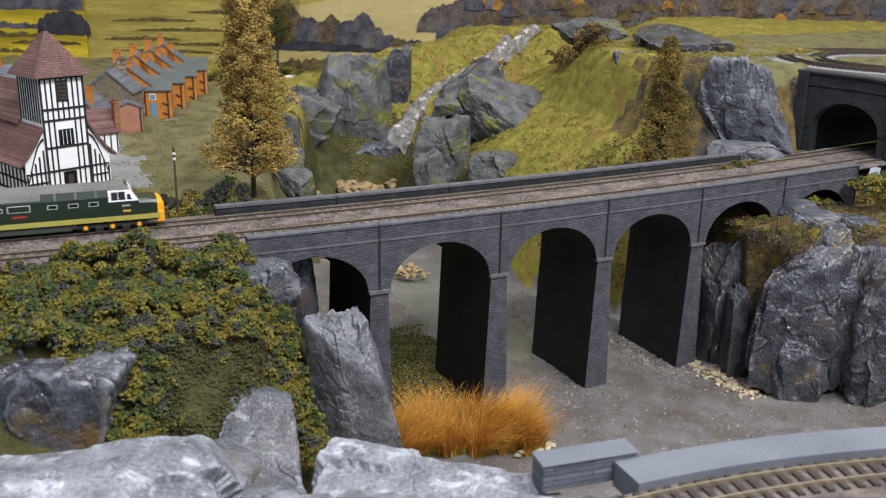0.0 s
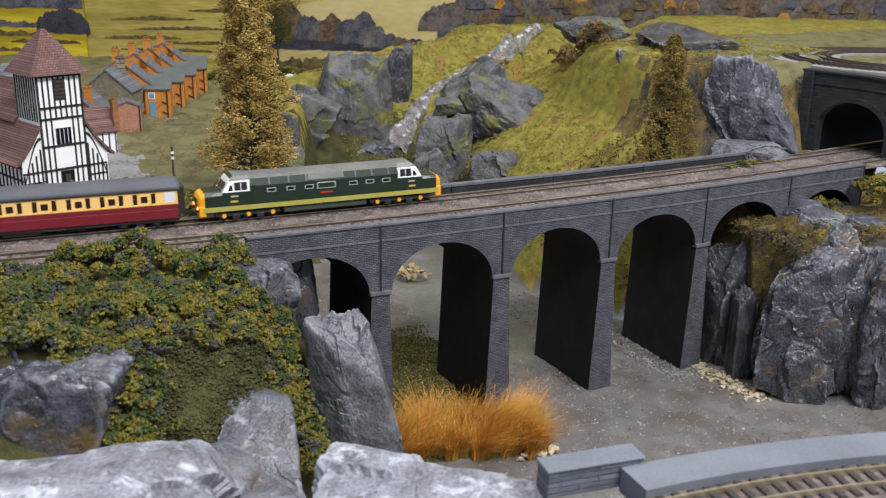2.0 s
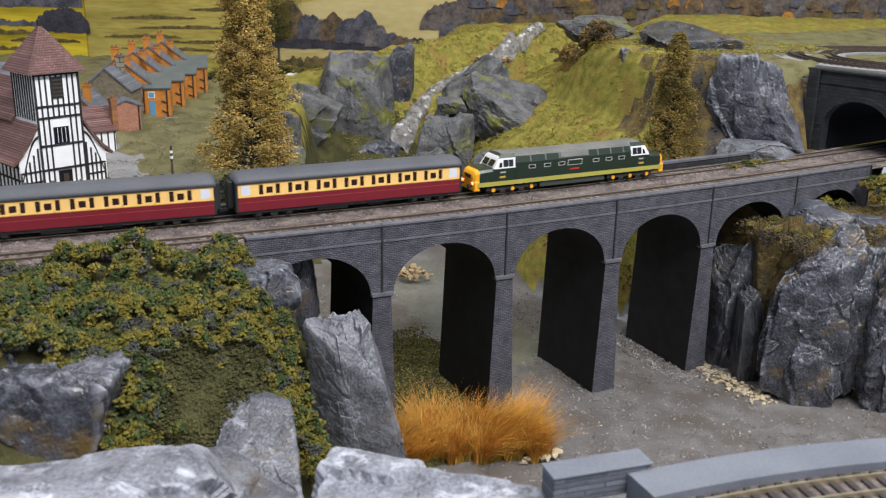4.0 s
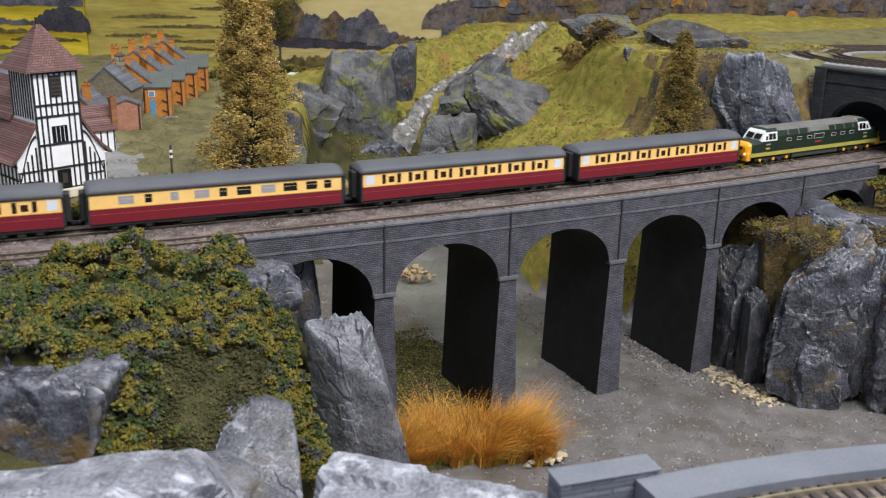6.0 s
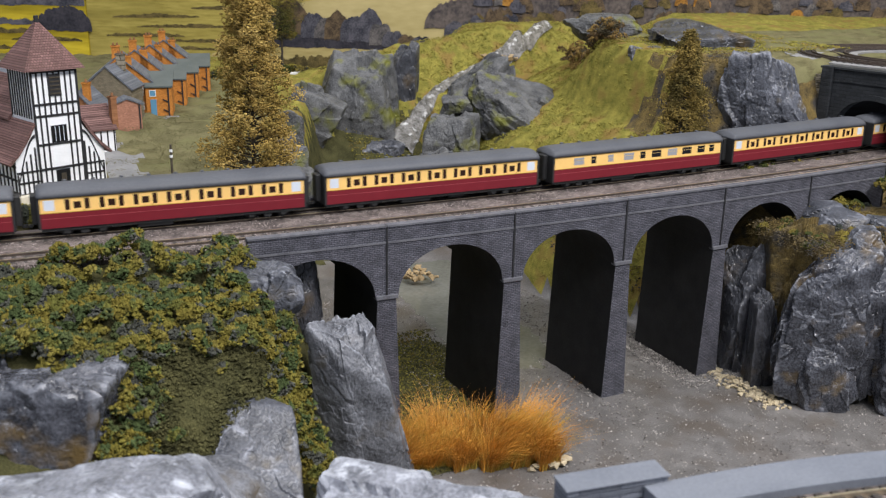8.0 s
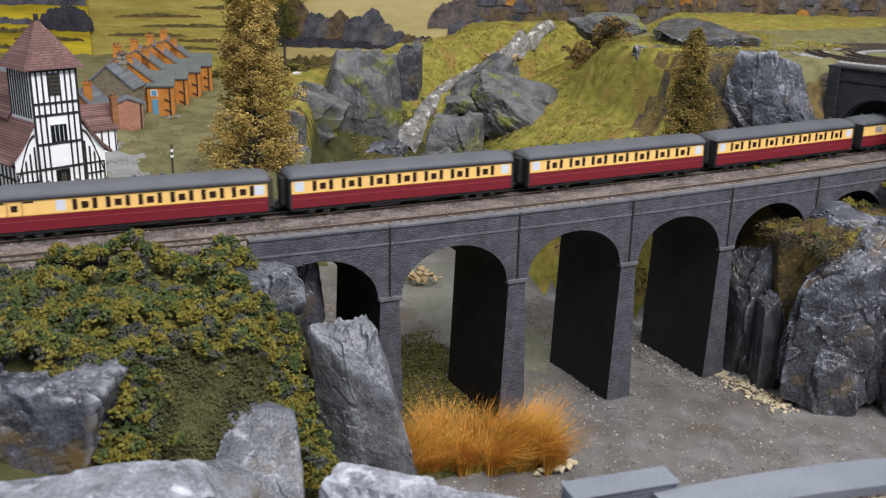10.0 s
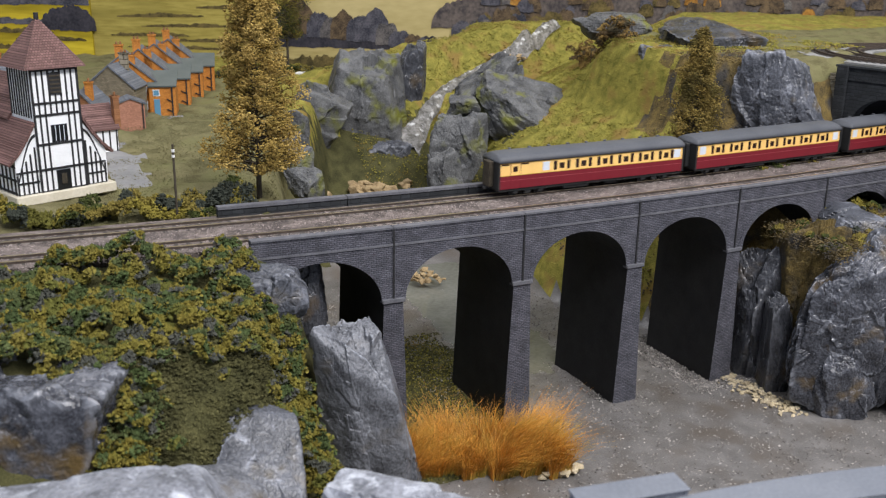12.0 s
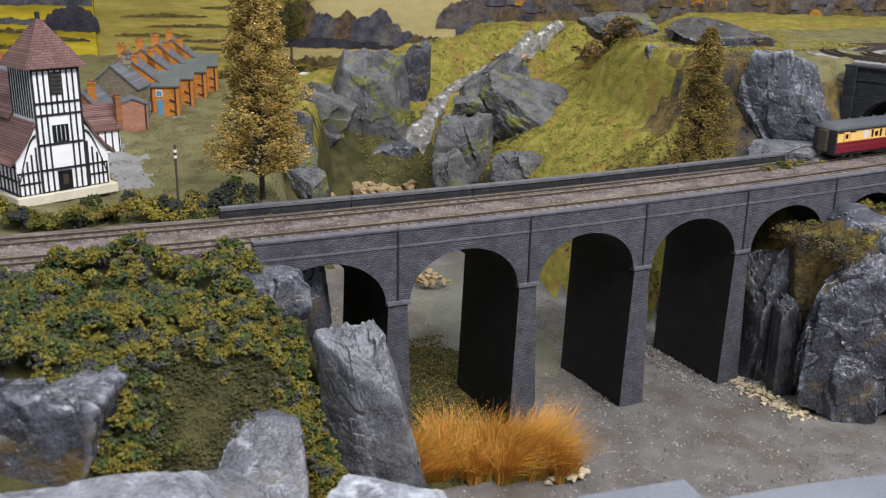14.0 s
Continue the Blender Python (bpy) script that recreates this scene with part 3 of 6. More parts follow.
def land(x, y):
    x, y = np.asarray(x, float), np.asarray(y, float)
    xl = np.interp(y, [-60, -16, -9, -5, 0, 8, 27, 38, 46, 90], [3, 1, -0.4, 0.5, 2.9, 5.5, 10.5, 17, 21, 26])
    hl = np.interp(y, [-60, -15, -11, -8.5, -5.5, 2, 5, 40, 90], [5.5, 5.5, 5.8, 6.2, 10.2, 11.7, 12.0, 12.1, 12.3])
    left = hl * sstep(2.2, -2.2, x - xl)
    bank = 0.9 * sstep(15.5, 6.5, x) * sstep(-5, -2, y) * sstep(15.5, 12, y)
    top = np.interp(x, RIDGE_X, RIDGE_Z) * sstep(0, 1, (y - np.interp(x, [29, 37], [49, 40])) / np.interp(x, [29, 37], [2.5, 16])) * sstep(62, 55, y) * sstep(12, 15, x) * sstep(52, 47, x)
    xr = np.interp(y, [-60, -14, -10, -5.6, 0, 9, 17, 30, 40, 50, 60, 90], [90, 54, 44, 36.2, 34.6, 31, 28, 26.5, 28, 36, 50, 60])
    d = np.maximum(x - xr, 0)
    front = 9.6 * sstep(0, 3.5, d)
    back = 9 * (1 - np.exp(-d / 3)) + 0.34 * d + 6.5 * sstep(38, 40.5, x) * sstep(9.8, 13, y) * sstep(36, 25, y)
    back = np.minimum(back, 18.0 + 0.02 * (y - 10))
    shelf = 11.4 * sstep(0, 4, d)
    g = sstep(1, 7, y)
    g2 = sstep(8, 11, y)
    right = (front * (1 - g) + shelf * g) * (1 - g2) + back * g2
    xs = np.interp(y, [28, 39, 47, 57, 90], [22, 25, 33, 52, 60])
    fl = np.interp(y, [-60, 28, 39, 47, 57, 61, 68, 90], [0, 0, 4, 11, 17.4, 17.4, 13, 12]) * sstep(-26, -8, x - xs)
    ledge = 9.4 * sstep(0.6, -0.6, y + 21.4 + 0.5 * (x - 4.5)) * sstep(-8, -4, x)
    river = np.abs(x - np.interp(y, [-14, -6, 0, 6, 20, 31, 36], [28, 24, 20.6, 19.8, 20.8, 22.5, 24]))
    channel = -0.16 * sstep(4.0, 2.2, river) * sstep(4, 8, y)
    return np.maximum.reduce([left, right, fl, ledge, bank, top]) + channel


def grid_axis(a, b, fine_a, fine_b, fine, coarse):
    return np.concatenate([np.arange(a, fine_a, coarse), np.arange(fine_a, fine_b, fine), np.arange(fine_b, b + 0.1, coarse)])


def on_portal(x, y):
    """Distance past the tunnel face, and along it from the mouth's centre."""
    c, s = math.cos(radians(PORTAL_TURN)), math.sin(radians(PORTAL_TURN))
    dx, dy = x - PORTAL[0], y - PORTAL[1]
    return dx * -s + dy * c, dx * c + dy * s


PORTAL, PORTAL_TURN = (49.2, 6.0), -78.0


def build_land():
    gx = grid_axis(-140, 175, -16, 60, 0.5, 4)
    gy = grid_axis(-44, 96, -30, 64, 0.5, 3)
    X, Y = np.meshgrid(gx, gy)
    Z = land(X, Y)
    depth, along = on_portal(X, Y)
    pts = np.stack([X.ravel(), Y.ravel(), Z.ravel()], 1)
    n1 = fractal(pts, 0.35, 3, 4).reshape(X.shape)
    n2 = fractal(pts, 1.3, 8, 3).reshape(X.shape)
    flat = sstep(0.4, 1.5, Z)
    track = sstep(9.5, 7.5, np.abs(Y - bend(X) - 3.4) * 2) * (X < 3)
    Z = Z + (0.07 * n2 + 0.05 * n1) * (1 - flat) + flat * (1 - track) * (0.35 * n1 + 0.16 * n2)
    Z = np.where((track > 0) & (X < 1), Z * (1 - track) + 11.75 * track, Z)
    # the hill closes over the tunnel behind its face
    over = (depth > 0.4) & (along > -4.2) & (X < 120)
    Z = np.where(over, 17.6 + 0.2 * n1, Z)
    inside = (depth > -1.5) & (depth <= 0.4) & (np.abs(along) < 4.0)
    Z = np.where(inside, 11.7, Z)
    V = np.stack([X.ravel(), Y.ravel(), Z.ravel()], 1)
    ny, nx = X.shape
    i = np.arange(ny * nx).reshape(ny, nx)
    F = np.stack([i[:-1, :-1], i[:-1, 1:], i[1:, 1:], i[1:, :-1]], -1).reshape(-1, 4)
    c = V[F].mean(1)
    spread = V[F][:, :, 2].max(1) - V[F][:, :, 2].min(1)
    dep, alo = on_portal(c[:, 0], c[:, 1])
    keep = ~((np.abs(alo) < 3.6) & (dep > -1.8) & (dep < 2.0) & (spread > 2))
    F, c, spread = F[keep], c[keep], spread[keep]
    n = fractal(c, 0.3, 5, 3) * 2
    idx = np.full(len(F), 1)                                     # hill grass
    village = (c[:, 0] < 14) & (c[:, 1] > 8)
    idx[village] = 2
    idx[(c[:, 0] < 6) & (c[:, 1] < 8)] = 7
    idx[(c[:, 0] > 29) & (c[:, 1] < 9.5)] = 4
    idx[(c[:, 0] > 37.5) & (c[:, 1] < 19 + 2 * n) & (c[:, 2] > 11)] = 4
    idx[(c[:, 0] < -1.2 + 0.6 * n) & (c[:, 0] > -3.6) & (c[:, 1] > 16) & (c[:, 1] < 30)] = 5
    idx[(c[:, 0] > 44) & (c[:, 2] > 16.5) & (c[:, 1] < 32)] = 2
    # ravine by the waterfall: dark moss colour stands in for shadowed rock
    idx[(c[:, 0] > 12) & (c[:, 0] < 31 + n) & (c[:, 1] > 26) & (c[:, 1] < 52) & (c[:, 2] < 10.5 + 1.5 * n)] = 7
    idx[(c[:, 0] < 6) & (c[:, 1] < -9.0 + 0.8 * n)] = 6
    idx[c[:, 2] < np.maximum(0.4, 0.75 + 0.4 * n)] = 0
    idx[(c[:, 0] > 5) & (c[:, 1] > -4) & (c[:, 1] < 14.3 + 0.8 * n) & (c[:, 2] < 3) & (c[:, 0] < 15.6 + 0.7 * n + 0.06 * c[:, 1])] = 7
    ob = raw_mesh("ground", V, F, [M["riverbed"], M["grass"], M["dry_grass"], M["earth"], M["scatter"], M["asphalt"], M["rock_pale"], M["moss"]], True, idx)
    tagged(ob, "sculpted layout landscape with river bed, grass banks and a steep green hill", "ground", kind="structure")
    return ob


ground = build_land()


def surface(x, y):
    return float(land(x, y))


def rock(label, x, y, z, size, seed, material="rock", turn=-27, tilt=0, roll=0, name="rock", group="", **kw):
    v, f = rock_verts(seed, size, **kw)
    ob = raw_mesh(name, v, f, M[material], False)
    ob.matrix_basis = P(x, y, z, tilt, roll, turn)
    return tagged(ob, label, "rock", group)


# ---- the viaduct ----
SPAN = 7.5
SPRING, CROWN, HALF = 8.7, 11.15, 3.1


def arch_z(u):
    """Underside of an arch at u from -1 to 1."""
    return SPRING + (CROWN - SPRING) * math.sqrt(max(0.0, 1 - u * u))


def bent(bm):
    for v in bm.verts:
        v.co.y += float(bend(v.co.x))
    return bm


def span_mesh(x0):
    """One bay of the viaduct: spandrels, arch ring and soffit."""
    bm = bmesh.new()
    us = [math.sin(radians(a)) for a in range(-90, 91, 6)]
    xs = [x0] + [x0 + SPAN / 2 + HALF * u for u in us] + [x0 + SPAN]
    zs = [SPRING] + [arch_z(u) for u in us] + [SPRING]
    rows = [[bm.verts.new((x, y, z)) for x, z in zip(xs, zs)] for y in (0, WIDE)]
    tops = [[bm.verts.new((x, y, DECK_Z)) for x in xs] for y in (0, WIDE)]
    for i in range(len(xs) - 1):
        bm.faces.new((rows[0][i], rows[0][i + 1], tops[0][i + 1], tops[0][i]))
        bm.faces.new((rows[1][i + 1], rows[1][i], tops[1][i], tops[1][i + 1]))
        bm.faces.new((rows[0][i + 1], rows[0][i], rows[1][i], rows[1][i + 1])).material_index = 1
        bm.faces.new((tops[0][i], tops[0][i + 1], tops[1][i + 1], tops[1][i]))
    return bent(bm)


def arch_ring(x0):
    """The slightly proud ring of voussoirs round an opening."""
    bm = bmesh.new()
    us = [radians(a) for a in range(-90, 91, 6)]
    inner = [(x0 + SPAN / 2 + HALF * math.sin(a), SPRING + (CROWN - SPRING) * math.cos(a)) for a in us]
    outer = [(x0 + SPAN / 2 + (HALF + 0.3) * math.sin(a), SPRING + (CROWN - SPRING + 0.3) * math.cos(a)) for a in us]
    a = [bm.verts.new((x, -0.03, z)) for x, z in inner]
    b = [bm.verts.new((min(max(x, x0 + 0.1), x0 + SPAN - 0.1), -0.03, z)) for x, z in outer]
    c = [bm.verts.new((v.co.x, 0.02, v.co.z)) for v in b]
    for i in range(len(a) - 1):
        bm.faces.new((a[i], a[i + 1], b[i + 1], b[i]))
        bm.faces.new((b[i], b[i + 1], c[i + 1], c[i]))
    return bent(bm)


def pier_mesh(x):
    bm = bmesh.new()
    a, b = 0.52, 0.86
    lo = [bm.verts.new((x + sx * b, y, -0.3)) for sx, y in ((-1, 0), (1, 0), (1, WIDE - 0.5), (-1, WIDE - 0.5))]
    hi = [bm.verts.new((x + sx * a, y, SPRING)) for sx, y in ((-1, 0), (1, 0), (1, WIDE - 0.5), (-1, WIDE - 0.5))]
    for k in range(4):
        f = bm.faces.new((lo[k], lo[(k + 1) % 4], hi[(k + 1) % 4], hi[k]))
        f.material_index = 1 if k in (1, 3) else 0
    bm.faces.new(hi)
    return bent(bm)


def long_strip(bm, x0, x1, y0, y1, z0, z1, step=1.5, mi=0):
    n = max(2, int((x1 - x0) / step))
    xs = [x0 + (x1 - x0) * i / n for i in range(n + 1)]
    rings = []
    for x in xs:
        s = float(bend(x))
        rings.append([bm.verts.new((x, y + s, z)) for y, z in ((y0, z0), (y1, z0), (y1, z1), (y0, z1))])
    for a, b in zip(rings, rings[1:]):
        for k in range(4):
            bm.faces.new((a[k], a[(k + 1) % 4], b[(k + 1) % 4], b[k])).material_index = mi
    bm.faces.new(rings[0][::-1]).material_index = mi
    bm.faces.new(rings[-1]).material_index = mi
    return bm


def viaduct():
    v = empty("viaduct", P(0, 0, 0), "dark grey stone railway viaduct with tall tapering piers", "viaduct")
    for k in range(0, 6):
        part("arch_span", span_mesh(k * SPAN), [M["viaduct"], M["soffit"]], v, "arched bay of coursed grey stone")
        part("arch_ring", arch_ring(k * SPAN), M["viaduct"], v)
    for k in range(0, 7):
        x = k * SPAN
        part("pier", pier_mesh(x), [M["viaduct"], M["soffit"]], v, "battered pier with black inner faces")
        bm = bmesh.new()
        box(bm, x - 0.62, x + 0.62, -0.10, 0.32, SPRING - 0.14, SPRING + 0.10, bevel=0.03)
        part("impost", bent(bm), M["coping"], v)
        if k:
            bm = bmesh.new()
            box(bm, x - 0.045, x + 0.045, -0.06, 0.0, SPRING + 0.1, TOP_Z - 0.12)
            part("drainpipe", bent(bm), M["timber"], v, "thin black drainpipe")
    end = 45.0
    joints = [0.3] + [k * SPAN for k in range(1, 6)] + [end]
    for a, b in zip(joints, joints[1:]):
        part("parapet", long_strip(bmesh.new(), a + 0.03, b - 0.03, 0.0, 0.38, DECK_Z - 0.02, TOP_Z - 0.1), M["viaduct"], v)
        part("coping", long_strip(bmesh.new(), a + 0.02, b - 0.02, -0.06, 0.44, TOP_Z - 0.1, TOP_Z), M["coping"], v)
        part("string_course", long_strip(bmesh.new(), a + 0.06, b - 0.06, -0.05, 0.0, 11.62, 11.72), M["coping"], v)
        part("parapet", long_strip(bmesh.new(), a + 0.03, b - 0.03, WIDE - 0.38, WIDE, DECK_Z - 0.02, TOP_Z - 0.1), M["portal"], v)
        part("coping", long_strip(bmesh.new(), a + 0.02, b - 0.02, WIDE - 0.44, WIDE + 0.06, TOP_Z - 0.1, TOP_Z + 0.05), M["coping"], v)
    return v


viaduct()


# ---- track ----
def track_bed():
    bm = bmesh.new()
    long_strip(bm, -135, 0.3, 0.9, 6.9, 11.2, DECK_Z + 0.06, 3)
    long_strip(bm, 0.3, 60, 0.5, WIDE - 0.4, DECK_Z + 0.003, DECK_Z + 0.06, 3)
    tagged(part("ballast", bm, M["ballast"]), "pinkish brown ballast bed under the tracks", "ballast", kind="structure")


def line_track(offset, label):
    t = empty("railway_track", P(0, 0, 0), label, "railway track", "running lines")
    for side in (-0.45, 0.45):
        bm = bmesh.new()
        long_strip(bm, -135, 62, offset + side - 0.035, offset + side + 0.035, DECK_Z + 0.05, RAIL_Z - 0.03, 2)
        long_strip(bm, -135, 62, offset + side - 0.035, offset + side + 0.035, RAIL_Z - 0.03, RAIL_Z, 2, 1)
        part("rail", bm, [M["rail_side"], M["rail"]], t, "worn brass-coloured rail")
    me = mesh_of("sleeper", boxed(-0.11, 0.11, -0.8, 0.8, -0.06, 0.03, bevel=0.015), M["sleeper"])
    x = -15.0
    while x < 49:
        ob = new("sleeper", me)
        ob.parent = t
        ob.matrix_basis = P(x, offset + float(bend(x)), DECK_Z + 0.036, 0, 0, math.degrees(math.atan(0.168 / 7.5 * (x / 7.5 - 3))))
        x += 0.56
    return t


track_bed()
line_track(NEAR, "near running line of brass rails on dark sleepers")
line_track(FAR, "far running line of brass rails on dark sleepers")


def ballast_grains():
    """Loose stones lying between and beside the rails."""
    rng = np.random.default_rng(77)
    x = rng.uniform(-14, 50, 19000)
    y = rng.uniform(0.5, 6.4, 19000)
    keep = (np.abs(np.abs(y - NEAR) - 0.45) > 0.07) & (np.abs(np.abs(y - FAR) - 0.45) > 0.07)
    x, y = x[keep], y[keep]
    v, f = grit(np.stack([x, y + bend(x), np.full(len(x), DECK_Z + 0.065)], 1), rng.uniform(0.018, 0.05, len(x)), 78)
    tagged(raw_mesh("ballast_stones", v, f, M["ballast_grain"]), "loose pinkish ballast stones along the tracks", "ballast", kind="stuff")


ballast_grains()


# ---- tunnel mouth ----
def tunnel():
    t = empty("tunnel_portal", P(*PORTAL, 11.7, 0, 0, PORTAL_TURN), "dark stone tunnel portal with a round-headed mouth", "tunnel")
    half, spring, top = 2.75, 2.1, 6.2
    bm = bmesh.new()
    us = [radians(a) for a in range(-90, 91, 9)]
    arch = [(half * math.sin(a), spring + 2.1 * math.cos(a)) for a in us]
    xs = [-4.4] + [a for a, _ in arch] + [9.5]
    rows = []
    for y in (0.0, 0.9):
        rows.append(([bm.verts.new((x, y, z)) for x, z in [(-4.4, 0)] + [(-half, 0)] + arch + [(half, 0), (9.5, 0)]],
                     [bm.verts.new((x, y, top - 0.012 * max(0, x) ** 2)) for x in [-4.4, -half] + [a for a, _ in arch] + [half, 9.5]]))
    (a, b), (c, d) = rows
    for i in range(len(a) - 1):
        if abs(a[i].co.x - a[i + 1].co.x) > 1e-4:
            bm.faces.new((a[i], a[i + 1], b[i + 1], b[i]))
            bm.faces.new((b[i], b[i + 1], d[i + 1], d[i]))
        bm.faces.new((a[i + 1], a[i], c[i], c[i + 1]))
    bmesh.ops.remove_doubles(bm, verts=bm.verts, dist=1e-4)
    part("wall", bm, M["portal"], t)
    bm = bmesh.new()
    n = len(arch)
    full = [(-half, 0)] + arch + [(half, 0)]
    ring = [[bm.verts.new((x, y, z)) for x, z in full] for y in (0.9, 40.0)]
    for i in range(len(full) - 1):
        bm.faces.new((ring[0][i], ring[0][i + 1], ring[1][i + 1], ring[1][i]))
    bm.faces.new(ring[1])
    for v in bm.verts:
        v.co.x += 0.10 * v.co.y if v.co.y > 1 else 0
    part("lining", bm, M["tunnel"], t, "black tunnel lining, its darkness put into the colour")
    bm = bmesh.new()
    out = [((half + 0.4) * math.sin(a), spring + 2.5 * math.cos(a)) for a in us]
    r = [[bm.verts.new((x, y, z)) for x, z in pts] for pts, y in ((arch, -0.12), (out, -0.12), (out, 0.02))]
    for i in range(n - 1):
        bm.faces.new((r[0][i], r[0][i + 1], r[1][i + 1], r[1][i]))
        bm.faces.new((r[1][i], r[1][i + 1], r[2][i + 1], r[2][i]))
    part("arch_ring", bm, M["portal"], t)
    for x in (-3.9, 4.0):
        part("pilaster", boxed(x - 0.45, x + 0.45, -0.25, 0.0, 0, top + 0.2, bevel=0.04), M["portal"], t)
    bm = bmesh.new()
    pts = [(-4.5 + i * 1.0, top - 0.012 * max(0, -4.5 + i) ** 2) for i in range(15)]
    for (x0, z0), (x1, z1) in zip(pts, pts[1:]):
        vs = box(bm, x0, x1, -0.14, 1.0, 0, 0.16)
        for v in vs:
            v.co.z += z0 if abs(v.co.x - x0) < 1e-5 else z1
    part("coping", bm, M["portal"], t)
    bm = bmesh.new()
    for (x0, z0), (x1, z1) in zip(pts, pts[1:]):
        vs = box(bm, x0, x1, -0.08, 0.0, 0, 0.12)
        for v in vs:
            v.co.z += (z0 if abs(v.co.x - x0) < 1e-5 else z1) - 0.9
    part("string_course", bm, M["portal"], t)
    # buff retaining wall beside it
    w = empty("retaining_wall", P(*PORTAL, 11.7, 0, 0, PORTAL_TURN), "short retaining wall of buff stone blocks", "wall")
    rng = random.Random(4)
    me = mesh_of("block", boxed(-0.36, 0.36, -0.2, 0.2, -0.19, 0.19, bevel=0.04), M["stone_wall"])
    for r in range(13):
        for c in range(2):
            ob = new("block", me)
            ob.parent = w
            ob.matrix_basis = P(-5.35 + c * 0.76 - (0.3 if r % 2 else 0), 0.3 + rng.uniform(-0.04, 0.04), 0.2 + r * 0.42)
    part("core", boxed(-6.0, -4.4, 0.35, 0.8, 0, 5.6), M["stone_wall"], w)


tunnel()

# ---- rocks ----
rock("tall pale grey cliff rock streaked with white paint", 4.6, -2.7, 3.2, (2.05, 2.2, 5.9), 11, "rock_pale", tilt=3, lean=-0.34, tall=0.8, blocks=10, taper=0.14, crack=0.3, subdiv=7)
rock("rounded grey rock under the bushes", 0.6, -0.9, 10.2, (1.75, 1.3, 1.45), 12, "rock", blocks=10, rough=0.8)
rock("long smooth grey slab running down the bank", -2.7, -8.3, 4.9, (2.6, 1.8, 4.0), 73, "rock", tilt=-36, cuts=9, blocks=8, lean=-0.1, taper=0.24, crack=0.2, rough=0.6, subdiv=7)
rock("broad grey rock face streaked with white below the bushes", -10.5, -4.9, 6.7, (3.9, 2.8, 4.4), 94, "rock_gloss", turn=-33, cuts=3, blocks=9, crack=0.6, taper=-0.02)
rock("grey rock ledge at the foot of the bank", -5.2, -9.0, 4.9, (3.3, 2.4, 2.0), 18, "rock_pale", turn=-20, tilt=-28, cuts=5, blocks=6, rough=0.6, crack=0.3)
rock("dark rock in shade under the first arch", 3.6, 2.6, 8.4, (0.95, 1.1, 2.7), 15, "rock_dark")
rock("pale rock with white highlights at the layout edge", -9.3, -15.5, 7.2, (5.2, 3.2, 3.2), 96, "rock_edge", cuts=9, blocks=10, crack=0.4, rough=0.7)
rock("pale grey boulder at the layout edge", 0.2, -19.5, 6.6, (4.0, 2.8, 3.3), 97, "rock_edge", cuts=7, blocks=8, crack=0.3, lean=0.12, rough=0.5)
rock("dark cracked cliff rock beside the pier", 33.5, 1.0, 2.0, (1.9, 2.2, 6.4), 22, "rock_dark", blocks=12, taper=-0.1, tall=0.6)
rock("narrow leaning grey cliff rock", 32.6, -1.8, 1.3, (0.95, 1.3, 4.6), 26, "rock_dark", lean=-0.22, cuts=9)
rock("big glossy grey cliff rock with pale veins", 34.4, -5.3, 4.4, (2.75, 2.2, 4.9), 21, "rock_gloss", turn=-36, cuts=14, blocks=16, tall=0.7, crack=0.6, rough=1.3, subdiv=7)
rock("upright buttress of glossy grey cliff rock", 35.7, -7.0, 4.6, (1.1, 1.0, 4.6), 62, "rock_gloss", cuts=12, blocks=12, rough=1.2)
rock("block of glossy rock at the cliff foot", 33.5, -6.5, 1.8, (1.5, 1.1, 2.3), 63, "rock_gloss", cuts=12, blocks=10, roll=-8)
rock("grey cliff rock with ochre stains", 37.6, -8.4, 4.2, (2.5, 2.1, 5.0), 23, "rock_gloss", turn=-10, blocks=14, tall=0.6, crack=1.2, rough=1.2)
rock("low grey rock on the bank top", 38.2, -1.3, 9.6, (1.9, 1.5, 0.85), 24, "rock", blocks=8)
rock("small grey rock on the bank top", 41.3, -3.1, 9.3, (1.5, 1.2, 0.8), 25, "rock", blocks=8)
rock("large grey rock face above the line", 42.6, 10.7, 15.1, (3.0, 2.2, 3.9), 31, "rock", turn=-35, blocks=14, tall=0.6, lean=-0.08, taper=0.12, cuts=14, rough=1.15)
rock("low pale rock at the foot of the rock face", 41.2, 8.1, 12.3, (2.7, 1.9, 0.85), 34, "rock_pale", blocks=8)
rock("flat dark rock slab on the hilltop", 48.6, 24.6, 18.3, (4.2, 3.6, 1.8), 32, "rock_dark", roll=7, blocks=12, tall=1.6)
rock("flat grey rock on the hilltop", 48.5, 39.0, 18.6, (3.5, 2.6, 1.5), 35, "rock_hill", tall=1.5)
rock("dark rock jutting from the hillside", 42.0, 23.4, 16.5, (2.0, 1.7, 2.0), 33, "rock_dark", cuts=14)
rock("large grey rock wall beside the waterfall", 24.9, 47.0, 9.3, (4.0, 3.0, 6.0), 41, "rock_hill", cuts=7, blocks=9, taper=0.06, lean=0.12, crack=0.7)
rock("broken grey ledge at the foot of the rock wall", 25.4, 44.2, 5.0, (3.2, 2.4, 3.0), 48, "rock", cuts=14, blocks=14, rough=1.2)
rock("dark upright rock beside the waterfall", 30.0, 48.2, 12.6, (1.6, 1.6, 4.2), 42, "rock_dark", lean=0.25, taper=0.1)
rock("small grey rock on the bank", 18.9, 46.2, 12.0, (1.6, 1.3, 1.4), 44, "rock_hill")
rock("sloping grey rock at the foot of the grassy bank", 18.3, 44.6, 10.0, (2.7, 2.2, 3.4), 43, "rock_hill", roll=24, cuts=6, blocks=7, crack=0.5)
